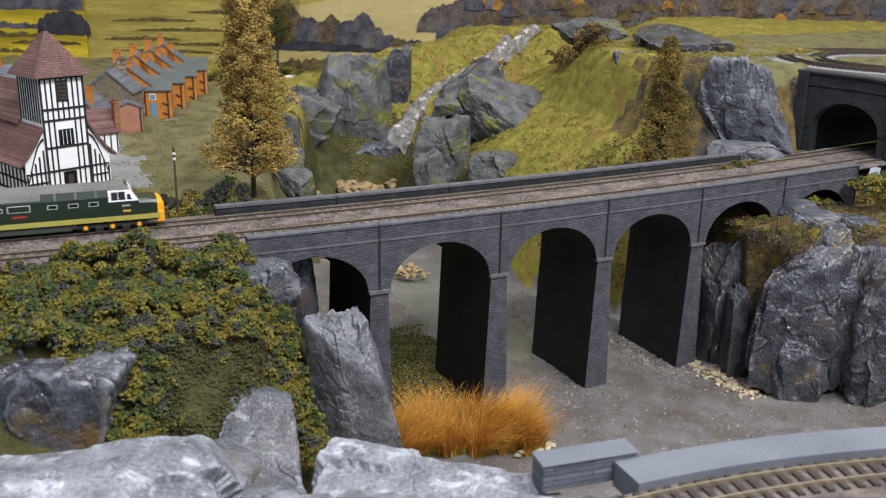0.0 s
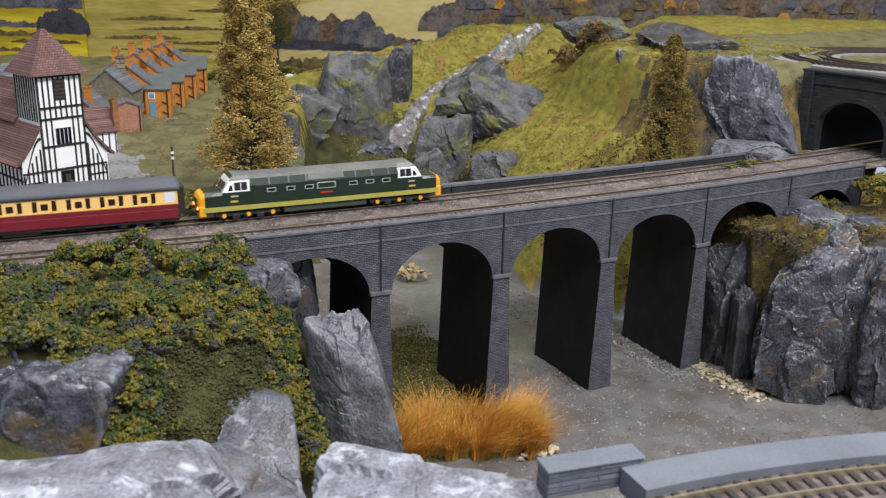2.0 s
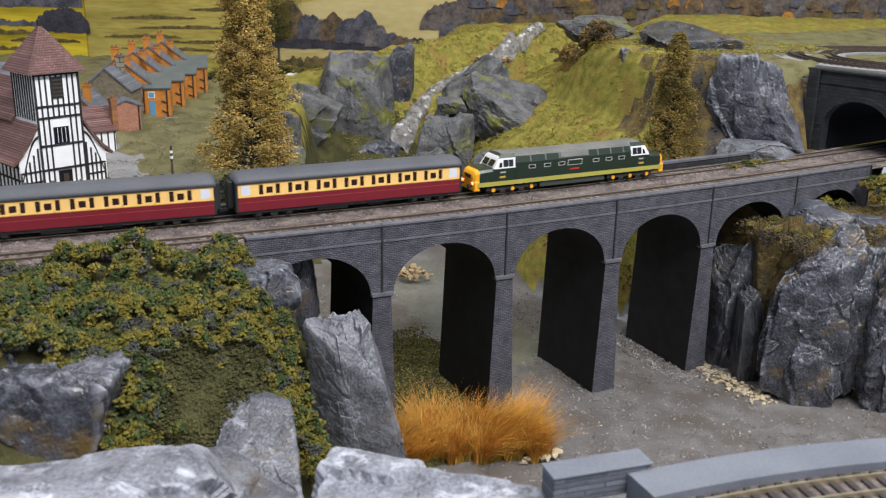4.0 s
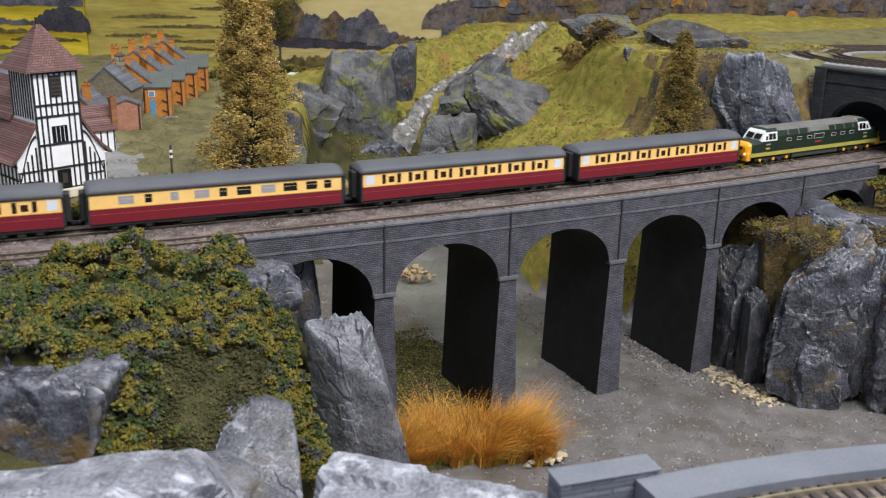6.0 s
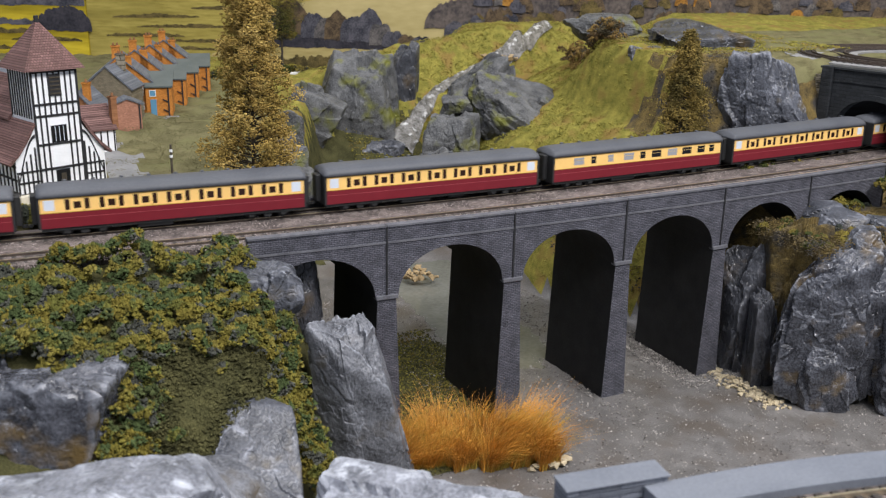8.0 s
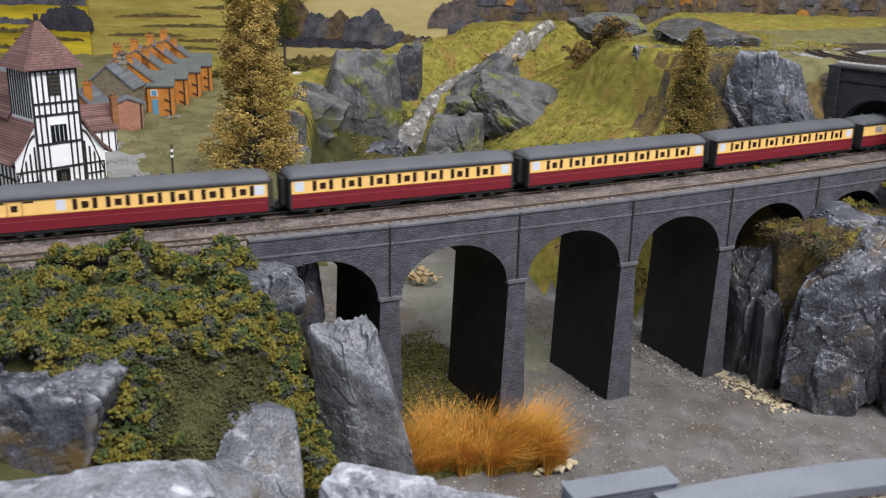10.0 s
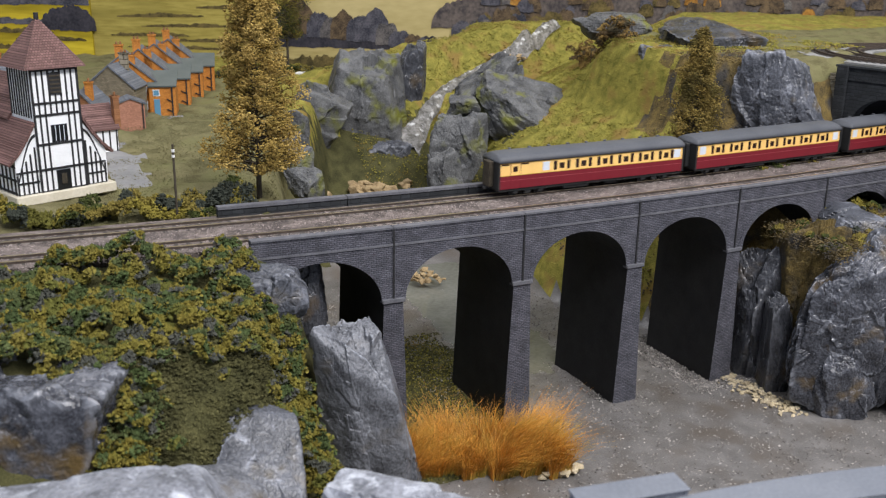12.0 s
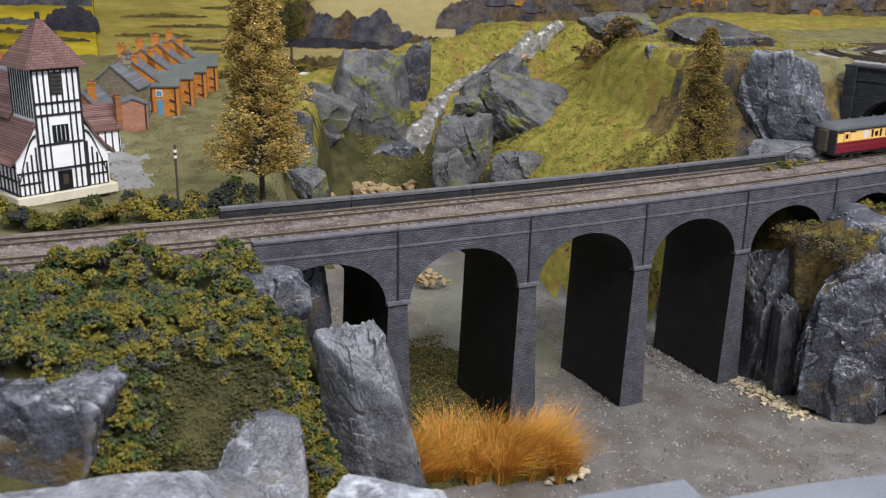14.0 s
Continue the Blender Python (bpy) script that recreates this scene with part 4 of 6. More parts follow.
rock("angular slab of rock in the hillside", 36.6, 34.0, 10.6, (5.9, 3.6, 2.9), 85, "rock_hill", tilt=26, roll=10, cuts=10, blocks=16, lean=-0.3, taper=0.12, crack=1.0)
rock("pointed slab of rock in the hillside", 34.2, 39.2, 12.6, (3.6, 2.6, 3.1), 49, "rock_hill", tilt=12, roll=-18, lean=0.3, cuts=10, taper=0.2)
rock("grey rock beside the stream", 28.9, 34.6, 8.2, (2.5, 2.0, 3.6), 46, "rock_hill", cuts=14, blocks=12)
rock("small rock beside the stream", 30.3, 36.5, 12.1, (1.3, 1.0, 0.9), 56, "rock_hill", subdiv=5)
rock("mossy low rock at the hill's foot", 30.8, 28.0, 6.9, (2.6, 2.1, 2.7), 47, "rock_hill", cuts=14)
rock("mossy rock near the waterfall's foot", 25.6, 30.9, 6.0, (1.6, 1.3, 3.1), 57, "rock_hill")
rock("ochre gully bank covered in leaf scatter", 35.1, -1.2, 5.4, (2.0, 1.9, 4.7), 27, "scatter", cuts=5, blocks=8, rough=0.7, crack=0.3, grain=4)
G = "rocks edging the green"
for rx, ry, rz, rs, turn, seed in ((11.6, 29.5, 12.0, (1.1, 1.0, 1.4), -27, 51), (10.1, 23.9, 11.0, (1.1, 1.0, 1.1), 3, 52), (8.9, 18.5, 10.6, (1.3, 1.2, 1.1), 33, 53), (10.4, 26.3, 11.5, (1.0, 0.9, 1.1), 63, 54)):
    rock("grey rock edging the village green", rx, ry, rz, rs, seed, "rock_hill", turn, group=G)


# ---- water ----
def ribbon(name, pts, material, label, cross=7, hump=0.0, lift=0.1, seed=0, level=True):
    """A strip of set resin along (x, y, half width) points, lying on the land."""
    rng = np.random.default_rng(seed)
    p = np.array(pts, float)
    t = np.linspace(0, len(p) - 1, 60)
    q = np.stack([np.interp(t, range(len(p)), p[:, k]) for k in range(p.shape[1])], 1)
    d = np.gradient(q[:, :2], axis=0)
    nrm = np.stack([-d[:, 1], d[:, 0]], 1) / np.linalg.norm(d, axis=1)[:, None]
    V, F = [], []
    for i in range(len(q)):
        for j in range(cross):
            u = j / (cross - 1) * 2 - 1
            x, y = q[i, :2] + nrm[i] * u * q[i, 2] * (1 + 0.12 * math.sin(i * 0.7 + j))
            z = (q[i, 3] if level else surface(x, y) + 0.25) + hump * (1 - u * u) + rng.uniform(-1, 1) * lift * 0.4
            V.append((x, y, z))
    for i in range(len(q) - 1):
        for j in range(cross - 1):
            a = i * cross + j
            F.append((a, a + 1, a + cross + 1, a + cross))
    return tagged(raw_mesh(name, V, F, M[material], True), label, "water", kind="structure")


ribbon("waterfall", [(52.9, 57.0, 0.75, 0), (50.2, 55.4, 0.80, 0), (45.5, 52.0, 0.85, 0), (43.4, 51.5, 0.70, 0), (40.9, 50.9, 0.50, 0), (38.0, 49.7, 0.45, 0), (35.6, 48.7, 0.45, 0), (33.2, 47.4, 0.50, 0), (31.1, 45.7, 0.70, 0), (29.1, 44.1, 0.90, 0), (27.3, 42.5, 1.30, 0)],
       "water", "cascading white-grey resin waterfall down the hillside", 9, 0.35, 0.3, 3, False)
ribbon("river", [(24, 36, 3, 1.0), (22.5, 31, 3.6, 0.0), (21.5, 26, 4.2, -0.06), (20.8, 20, 4.4, -0.06), (20.2, 13, 4.4, -0.06), (19.8, 5, 4.2, -0.06)],
       "river_water", "shallow grey-green river of glossy resin", 9, 0.0, 0.0, 4)


# ---- painted backdrop on the wall behind ----
VIEW = 27.0


def backdrop():
    b = empty("backdrop", P(40, 70, 12, 0, 0, -VIEW), "painted backdrop of fields, hedges and low hills", "backdrop", kind="structure")
    rng = np.random.default_rng(5)

    def sheet(outline, y, material, name, label=""):
        bm = bmesh.new()
        vs = [bm.verts.new((x, y, z)) for x, z in outline]
        n = len(vs)
        if n < 8:
            bm.faces.new(vs)
        else:
            for k in range(n // 2 - 1):
                bm.faces.new((vs[k], vs[k + 1], vs[n - 2 - k], vs[n - 1 - k]))
        return part(name, bm, material, b, label)

    def paint(name, a, c, scale, contrast=1.2, stretch=(1, 1, 1), **kw):
        return mat(name, a, c, scale, 0.8, 0.0, scale * 6, spec=0.1, contrast=contrast, stretch=stretch, **kw)

    def lumpy(name, x0, x1, z0, z1, y, material, rough=0.25, power=0.5, tilt=0.0):
        """A painted mass with a ragged outline, from x0 to x1."""
        n = max(44, int((x1 - x0) * 12))
        u = np.linspace(0, 1, n)
        xs = x0 + (x1 - x0) * u
        edge = fractal(np.stack([xs, np.full(n, y * 50), np.full(n, z1)], 1), 1.1, 4, 5)
        low = fractal(np.stack([xs, np.full(n, y * 50), np.full(n, z0)], 1), 0.9, 9, 4) - 0.6 * np.clip(np.sin(np.pi * u), 0, 1) ** 0.5
        body = np.clip(np.sin(np.pi * u), 0, 1) ** power
        up = z0 + (z1 - z0) * body + rough * edge * 2 * body ** 0.3 + tilt * (u - 0.5)
        dn = z0 + rough * 0.5 * low + tilt * (u - 0.5) - 0.05
        sheet(list(zip(xs, np.maximum(up, dn + 0.03))) + list(zip(xs[::-1], dn[::-1])), y, material, name)

    far = (0.12, 1, 1.0)
    meadow = paint("painted_meadow", (0.30, 0.225, 0.015), (0.56, 0.43, 0.035), 0.5, 1.2, far, c3=(0.19, 0.145, 0.012), c3_scale=0.35, c3_at=0.56)
    field = paint("painted_field", (0.21, 0.168, 0.036), (0.41, 0.335, 0.09), 0.6, 1.3, far, c3=(0.19, 0.155, 0.035), c3_scale=0.45, c3_at=0.58)
    pasture = paint("painted_pasture", (0.32, 0.255, 0.095), (0.50, 0.41, 0.18), 0.5, 1.2, far, c3=(0.30, 0.25, 0.09), c3_scale=0.5, c3_at=0.6)
    hill = paint("painted_hill", (0.38, 0.31, 0.13), (0.50, 0.41, 0.195), 0.3, 1.0, (0.3, 1, 1))
    night = paint("painted_shade", (0.022, 0.022, 0.028), (0.058, 0.054, 0.064), 0.6)
    woods = [paint("painted_tree_blue", (0.030, 0.032, 0.042), (0.11, 0.105, 0.12), 0.8, 1.5), paint("painted_tree_brown", (0.038, 0.029, 0.022), (0.15, 0.105, 0.06), 1.1, 1.4),
             paint("painted_tree_grey", (0.045, 0.043, 0.045), (0.16, 0.145, 0.135), 0.9, 1.5), paint("painted_tree_olive", (0.042, 0.035, 0.016), (0.16, 0.12, 0.045), 1.1, 1.4),
             paint("painted_tree_autumn", (0.14, 0.065, 0.015), (0.40, 0.20, 0.045), 0.8, 1.4)]
    haze = paint("painted_far_wood", (0.045, 0.040, 0.042), (0.14, 0.115, 0.10), 0.5, 1.4)
    part("board", boxed(-40.2, 150, 0, 1, -10, 60), field, b, "yellow-green painted field")
    part("left_board", boxed(-150, -40.25, -0.3, 0.7, -10, 60), meadow, b, "bright yellow painted meadow")
    # near meadow board: hedges and a dark copse
    lumpy("painted_hedge", -75, -44, 4.0, 4.7, -0.34, woods[0], 0.2, 0.2)
    lumpy("painted_hedge", -75, -40.3, 6.4, 9.5, -0.33, woods[0], 0.3, 0.2)
    lumpy("painted_copse", -46.5, -39.6, 3.3, 6.3, -0.36, night, 0.25, 0.35)
    for x0, x1, z in ((-56, -45, 2.9), (-50, -41, 2.0), (-60, -48, 0.9)):
        lumpy("painted_bank", x0, x1, z, z + 0.5, -0.35, woods[3], 0.12, 0.4)
    # the wide field and its field edges
    for x0, x1, z in ((-37, -26, 5.1), (-34, -22, 3.9), (-38, -28, 2.7), (-30, -19, 2.1), (-36, -24, 1.2), (-27, -18, 6.2)):
        lumpy("painted_bank", x0, x1, z, z + 0.35, -0.03, woods[3], 0.10, 0.4, rng.uniform(-0.2, 0.2))
    # pale hill, the pasture before it, and the woods along its foot
    lumpy("painted_hill", -18.5, 22, 1.0, 9.0, -0.06, hill, 0.05, 0.3)
    lumpy("painted_pasture", -26, 8, -3.5, 2.2, -0.10, pasture, 0.06, 0.16)
    lumpy("painted_shade", -18.5, 4.2, 1.7, 3.7, -0.14, night, 0.22, 0.22, -0.2)
    for k, (x, z, w, h) in enumerate(((-17, 3.2, 4, 4.0), (-14.2, 3.4, 4.2, 4.3), (-11.5, 3.0, 3.4, 3.0), (-10, 3.0, 3.0, 2.2), (-8.6, 2.8, 3.2, 3.4), (-6.4, 2.6, 3.6, 3.2), (-4.4, 2.6, 3.4, 4.0), (-3, 2.2, 3.0, 2.6), (-1.4, 2.0, 3.0, 2.0), (0.4, 1.9, 2.6, 1.5), (2, 1.8, 2.4, 1.1), (6.3, 3.2, 2.6, 2.0), (8.2, 3.8, 2.2, 1.7))):
        lumpy("painted_tree", x - w / 2, x + w / 2, z, z + h, -0.18 - k * 0.006, woods[(0, 1, 0, 2, 1, 0, 0, 2, 0, 1, 0, 0, 2)[k]], 0.22, 0.32)
    lumpy("painted_hedge", -20, -2.5, -1.3, 0.5, -0.30, woods[3], 0.28, 0.2)
    # wooded far slope
    lumpy("painted_wood", 2.5, 150, 4.4, 13, -0.16, haze, 0.3, 0.36)
    lumpy("painted_wood", 10, 150, -4, 6.2, -0.30, woods[1], 0.35, 0.2)
    spots = sorted(((rng.uniform(9, 68), rng.uniform(-1.5, 8.0)) for k in range(240)), key=lambda q: -q[1])
    for k, (x, z) in enumerate(spots):
        z = max(z, 4.9) if x < 16 else z
        w = rng.uniform(1.0, 2.8)
        lumpy("painted_tree", x - w / 2, x + w / 2, z, z + w * rng.uniform(0.5, 0.85), -0.34 - k * 0.0015, woods[rng.choice(5, p=(0.12, 0.42, 0.08, 0.3, 0.08))], 0.12 * w, 0.4)
    for x, z in ((53.6, 5.4), (55.2, 5.7), (56.6, 5.5)):
        sheet([(x, z), (x + 0.9, z), (x + 0.9, z + 0.55), (x + 0.45, z + 0.95), (x, z + 0.55)], -0.76, M["white_paint"], "painted_cottage", "white painted cottage")
    return b


backdrop()


# ---- trees and bushes ----
def tree(label, x, y, z, height, outline, seed, material="tree", clear=0.12, name="tree", crumbs_each=115):
    """outline: (share of the height, radius) from the crown's foot to its top."""
    t = empty(name, P(x, y, z), label, "tree")
    rng = np.random.default_rng(seed)
    bm = bmesh.new()
    limb(bm, (0, 0, -0.3), (0.05, 0, height * 0.5), 0.17, 0.1, 8)
    limb(bm, (0.05, 0, height * 0.5), (0, 0, height * 0.95), 0.1, 0.03, 8)
    hs, rs = zip(*outline)
    C, S = [], []
    n = 210
    for i in range(n):
        u = ((i + 0.5) / n) ** 1.15
        h = height * (clear + (1 - clear) * u)
        a = i * 2.4 + rng.uniform(-0.5, 0.5)
        lump = 0.78 + 0.42 * noise.noise(Vector((math.cos(a) * 1.3, math.sin(a) * 1.3, h * 0.55 + seed)))
        L = float(np.interp(h / height, hs, rs)) * lump * rng.uniform(0.72, 1.08)
        tip = np.array([L * math.cos(a), L * math.sin(a), h + 0.05 * L])
        limb(bm, (0, 0, h - 0.3 * L), tip, 0.05, 0.012, 4)
        big = 0.30 + 0.13 * L
        for w, share in ((1.0, 0.6), (0.62, 0.4)):
            k = int(crumbs_each * share)
            d = rng.normal(size=(k, 3))
            d /= np.linalg.norm(d, axis=1)[:, None]
            base = np.array([0, 0, h - 0.3 * L]) * (1 - w) + tip * w
            C.append(base + d * big * rng.uniform(0.35, 1.08, (k, 1)) * np.array([1, 1, 0.75]))
            S.append(rng.uniform(0.035, 0.085, k))
    part("trunk", bm, M["bark"], t)
    v, f = grit(np.concatenate(C), np.concatenate(S), seed, 0.85)
    crown = raw_mesh("crown", v, f, M[material])
    crown.parent = t
    return t


tree("tall golden-brown model tree on the green beside the line", 3.5, 10.5, 12.0, 13.6, ((0.1, 1.6), (0.16, 2.9), (0.27, 3.1), (0.4, 2.5), (0.55, 2.1), (0.75, 1.7), (0.9, 1.2), (1.0, 0.4)), 1, clear=0.15)
tree("slim olive-brown conifer standing behind the viaduct", 35.0, 10.4, 11.3, 9.6, ((0.0, 2.5), (0.2, 2.5), (0.45, 1.9), (0.7, 1.4), (0.9, 0.85), (1.0, 0.2)), 2, "conifer", clear=0.02, crumbs_each=85)
tree("dark green tree by the far meadow", 22.6, 66.0, 12.2, 12.5, ((0.2, 2.0), (0.5, 2.8), (0.8, 2.3), (1.0, 0.8)), 3, "hedge", 0.3, crumbs_each=40)


def bushes(name, label, spots, seed, material, size=0.42, lumps=64, crumb=0.068):
    """A carpet of foam clumps at (x, y, z)."""
    rng = np.random.default_rng(seed)
    C, S = [], []
    for x, y, z in spots:
        r = size * rng.uniform(0.7, 1.35)
        d = rng.normal(size=(lumps, 3))
        d /= np.linalg.norm(d, axis=1)[:, None]
        d[:, 2] = np.abs(d[:, 2]) * 0.9 - 0.15
        C.append(np.array([x, y, z]) + d * r * rng.uniform(0.7, 1.0, (lumps, 1)))
        S.append(rng.uniform(0.55, 1.25, lumps) * crumb * 1.25)
    v, f = grit(np.concatenate(C), np.concatenate(S), seed, 1.1)
    return tagged(raw_mesh(name, v, f, M[material]), label, "bushes", kind="stuff")


def scatter_spots(n, seed, inside, box4):
    rng = np.random.default_rng(seed)
    out = []
    while len(out) < n:
        x, y = rng.uniform(box4[0], box4[1]), rng.uniform(box4[2], box4[3])
        if inside(x, y):
            mound = 0.5 + 1.5 * noise.fractal(Vector((x * 0.45, y * 0.45, seed)), 1.0, 2.0, 3)
            out.append((x, y, surface(x, y) + max(0.05, mound)))
    return out


bushes("bushes", "dense carpet of olive and dark green foam bushes",
       scatter_spots(760, 1, lambda x, y: y < 2.8 + float(bend(x)) - 2.3 + 0.2 and y > -6.6 - 0.1 * x and x < 0.4 - 0.1 * y and not (x > -0.8 and -4.2 < y < -1.2), (-16, 2.4, -7.2, 4)), 2, "bush")
rb = np.random.default_rng(5)
bushes("bushes", "band of olive bushes hanging between the rocks",
       [(x, y, max(z, surface(x, y) + 0.1)) for x, y, z in [(0.95 - 0.5 * math.sin(u * 3) + rb.normal(0, 0.40), -1.8 - 6.6 * u + rb.normal(0, 0.3), 9.9 - 5.9 * u + rb.normal(0, 0.25)) for u in rb.uniform(0, 1, 150)]], 6, "bush", 0.42)
bushes("bushes", "olive bushes spilling over the grey rock face",
       [(-5.9 - 1.5 * u + rb.normal(0, 0.6), -5.4 - 3.4 * u + rb.normal(0, 0.3), 9.8 - 3.0 * u + rb.normal(0, 0.25)) for u in rb.uniform(0, 1, 84)], 16, "bush", 0.42)
bushes("bushes", "low olive hedge behind the line",
       scatter_spots(230, 3, lambda x, y: 8.6 < y - float(bend(x)) + 1.2 < 10.6, (-16, 2.5, 6, 14)), 4, "hedge", 0.45)
bushes("bushes", "bushes on the bank under the last arches",
       scatter_spots(80, 7, lambda x, y: True, (33.5, 44, -0.5, 6)), 8, "hedge", 0.45)
bushes("bushes", "bushes below the parapet beside the tunnel", [(43 + rb.uniform(0, 6), -2.2 + rb.uniform(0, 2.6), 10.6 + rb.uniform(0, 1.2)) for i in range(60)], 18, "hedge", 0.45)
bushes("bushes", "low dark hedge along the far meadow", [(8 + rb.uniform(0, 16), 62 + rb.normal(0, 1.0), 12.3 + rb.uniform(0, 0.8)) for i in range(90)], 19, "hedge", 0.6)
bushes("bushes", "low mossy clumps and scatter on the cliff top", [(33.2 + rb.uniform(0, 9), -4.5 + rb.uniform(0, 5), 9.3 + rb.uniform(0, 0.5)) for i in range(110)], 29, "hedge", 0.3)


def cow(x, y, z, turn):
    c = empty("cow", P(x, y, z, 0, 0, turn), "small white model cow in the meadow", "cow", "cows in the meadow")
    v, f = ICO[2]
    for name, pos, size in (("body", (0, 0, 0.62), (0.58, 0.22, 0.25)), ("head", (0.66, 0, 0.72), (0.18, 0.11, 0.12))):
        ob = raw_mesh(name, v * np.array(size) + np.array(pos), f, M["cow"], True)
        ob.parent = c
    for lx, ly in ((-0.5, -0.15), (-0.5, 0.15), (0.5, -0.15), (0.5, 0.15)):
        bm = bmesh.new()
        cyl(bm, lx, ly, -0.1, 0.5, 0.06, 0.08, 6)
        part("leg", bm, M["cow"], c)


cow(22.0, 60.0, 11.85, 10)
cow(23.4, 59.0, 11.85, -40)

bushes("bushes", "brown scrub along the broken edge of the hilltop", [(40.5 + 5.5 * u + rb.normal(0, 0.5), 27 + 14 * u + rb.normal(0, 0.6), surface(40.5 + 5.5 * u, 27 + 14 * u) + 0.4 + rb.uniform(0, 1.4)) for u in rb.uniform(0, 1, 110)], 33, "scrub", 0.5)


# ---- church ----
def church():
    ang = math.degrees(math.atan2(1.85, 4.93))
    c = empty("church", P(-9.0, 13.8, 12.45, 0, 0, ang), "black and white half-timbered church with a tiled tower", "church")
    part("plinth", boxed(-0.25, 5.6, -0.35, 9.0, -0.4, 0.16, bevel=0.05), M["plinth"], c)
    # aisles beside the tower, the nave behind it
    for name, pts in (("aisle", [(0.0, 0.1), (1.3, 0.1), (1.3, 3.9), (0.0, 2.1)]), ("aisle", [(3.9, 0.1), (5.27, 0.1), (5.27, 2.1), (3.9, 3.9)])):
        bm = bmesh.new()
        prism(bm, pts, 0.0, 8.6)
        part(name, bm, M["white"], c)
    bm = bmesh.new()
    prism(bm, [(1.2, 0.1), (4.0, 0.1), (4.0, 4.0), (2.6, 5.9), (1.2, 4.0)], 2.5, 8.6)
    part("nave_wall", bm, M["white"], c)
    for s in (0, 1):
        bm = bmesh.new()
        curve = [(-0.4, 1.86), (0.2, 2.42), (0.75, 3.15), (1.25, 4.0)]
        pts = curve + [(x - 0.08, z + 0.14) for x, z in curve[::-1]]
        if s:
            pts = [(5.2 - x, z) for x, z in pts][::-1]
        prism(bm, pts, -0.2, 8.8)
        part("aisle_roof", bm, M["tile"], c, "swept brown tiled aisle roof")
        bm = bmesh.new()
        pts = [(1.0, 3.9), (2.6, 6.0), (2.6, 6.18), (0.9, 4.0)]
        if s:
            pts = [(5.2 - x, z) for x, z in pts][::-1]
        prism(bm, pts, 2.6, 8.8)
        part("nave_roof", bm, M["tile"], c, "brown tiled nave roof")
    tw = part("tower", boxed(1.25, 3.95, -0.08, 2.6, 0.1, 7.0), M["white"], c)
    bm = bmesh.new()
    base = [(0.85, -0.45), (4.35, -0.45), (4.35, 3.0), (0.85, 3.0)]
    ring = [bm.verts.new((x, y, 6.95)) for x, y in base]
    ring2 = [bm.verts.new((2.6 + (x - 2.6) * 0.92, 1.27 + (y - 1.27) * 0.92, 7.2)) for x, y in base]
    apex = bm.verts.new((2.6, 1.27, 9.6))
    bm.faces.new(ring[::-1])
    for i in range(4):
        bm.faces.new((ring[i], ring[(i + 1) % 4], ring2[(i + 1) % 4], ring2[i]))
        bm.faces.new((ring2[i], ring2[(i + 1) % 4], apex))
    part("tower_roof", bm, M["tile"], c, "pyramid roof of brown tiles")
    bm = bmesh.new()
    cyl(bm, 2.6, 1.27, 9.42, 9.8, 0.14, 0.14, 8)
    part("finial", bm, M["timber"], c)

    def beam(x0, x1, z0, z1, y=-0.08, d=0.05):
        part("beam", boxed(x0, x1, y - d, y, z0, z1), M["timber"], c)

    for z in (0.1, 1.35, 2.75, 4.35, 5.0, 6.8):
        beam(1.25, 3.95, z, z + 0.13)
    for i in range(9):
        x = 1.25 + i * 2.6 / 8
        if i in (0, 8):
            beam(x, x + 0.12, 0.1, 6.9)
            continue
        beam(x, x + 0.09, 4.4, 6.9)
        if not 3 <= i <= 5:
            beam(x, x + 0.09, 0.15, 4.4)
    part("door", boxed(2.2, 3.0, -0.16, -0.05, 0.12, 1.3), M["glass"], c, "dark church door")
    part("window", boxed(2.15, 3.05, -0.15, -0.05, 2.9, 3.85), M["glass"], c, "dark leaded window")
    for i in range(3):
        part("glazing_bar", boxed(2.35 + i * 0.24, 2.38 + i * 0.24, -0.17, -0.15, 2.95, 3.8), M["frosted"], c)
    part("door_panel", boxed(2.45, 2.75, -0.18, -0.16, 0.5, 1.1), M["bark"], c)
    for i in range(5):
        part("slat", boxed(2.32, 2.93, -0.18, -0.15, 5.6 + i * 0.22, 5.68 + i * 0.22), M["bark"], c)
    part("louvre", boxed(2.3, 2.95, -0.15, -0.05, 5.5, 6.7), M["timber"], c)
    for side in (0, 1):
        sx = (lambda x: x) if not side else (lambda x: 5.2 - x)
        for z in (0.1, 0.75, 1.35):
            a, b = sorted((sx(0.0), sx(1.25)))
            beam(a, b, z, z + 0.1, 0.0)
        for i in range(5):
            a = sx(0.05 + i * 0.27)
            beam(a - 0.04, a + 0.05, 0.1, 1.3 + 0.36 * i, 0.0)
        bm = bmesh.new()
        for k in range(8):
            u0, u1 = k / 8, (k + 1) / 8
            q = [(0.12 + 1.1 * u, 0.9 + 2.4 * math.sin(u * 1.5)) for u in (u0, u1)]
            pts = [(sx(q[0][0]), q[0][1]), (sx(q[1][0]), q[1][1]), (sx(q[1][0]), q[1][1] + 0.16), (sx(q[0][0]), q[0][1] + 0.16)]
            prism(bm, pts, -0.06, 0.0)
        part("brace", bm, M["timber"], c, "curved black timber brace")
    for i in range(9):
        y = 0.1 + i * 0.3
        part("beam", boxed(1.20, 1.25, y - 0.05, y + 0.05, 4.3, 6.95), M["timber"], c)
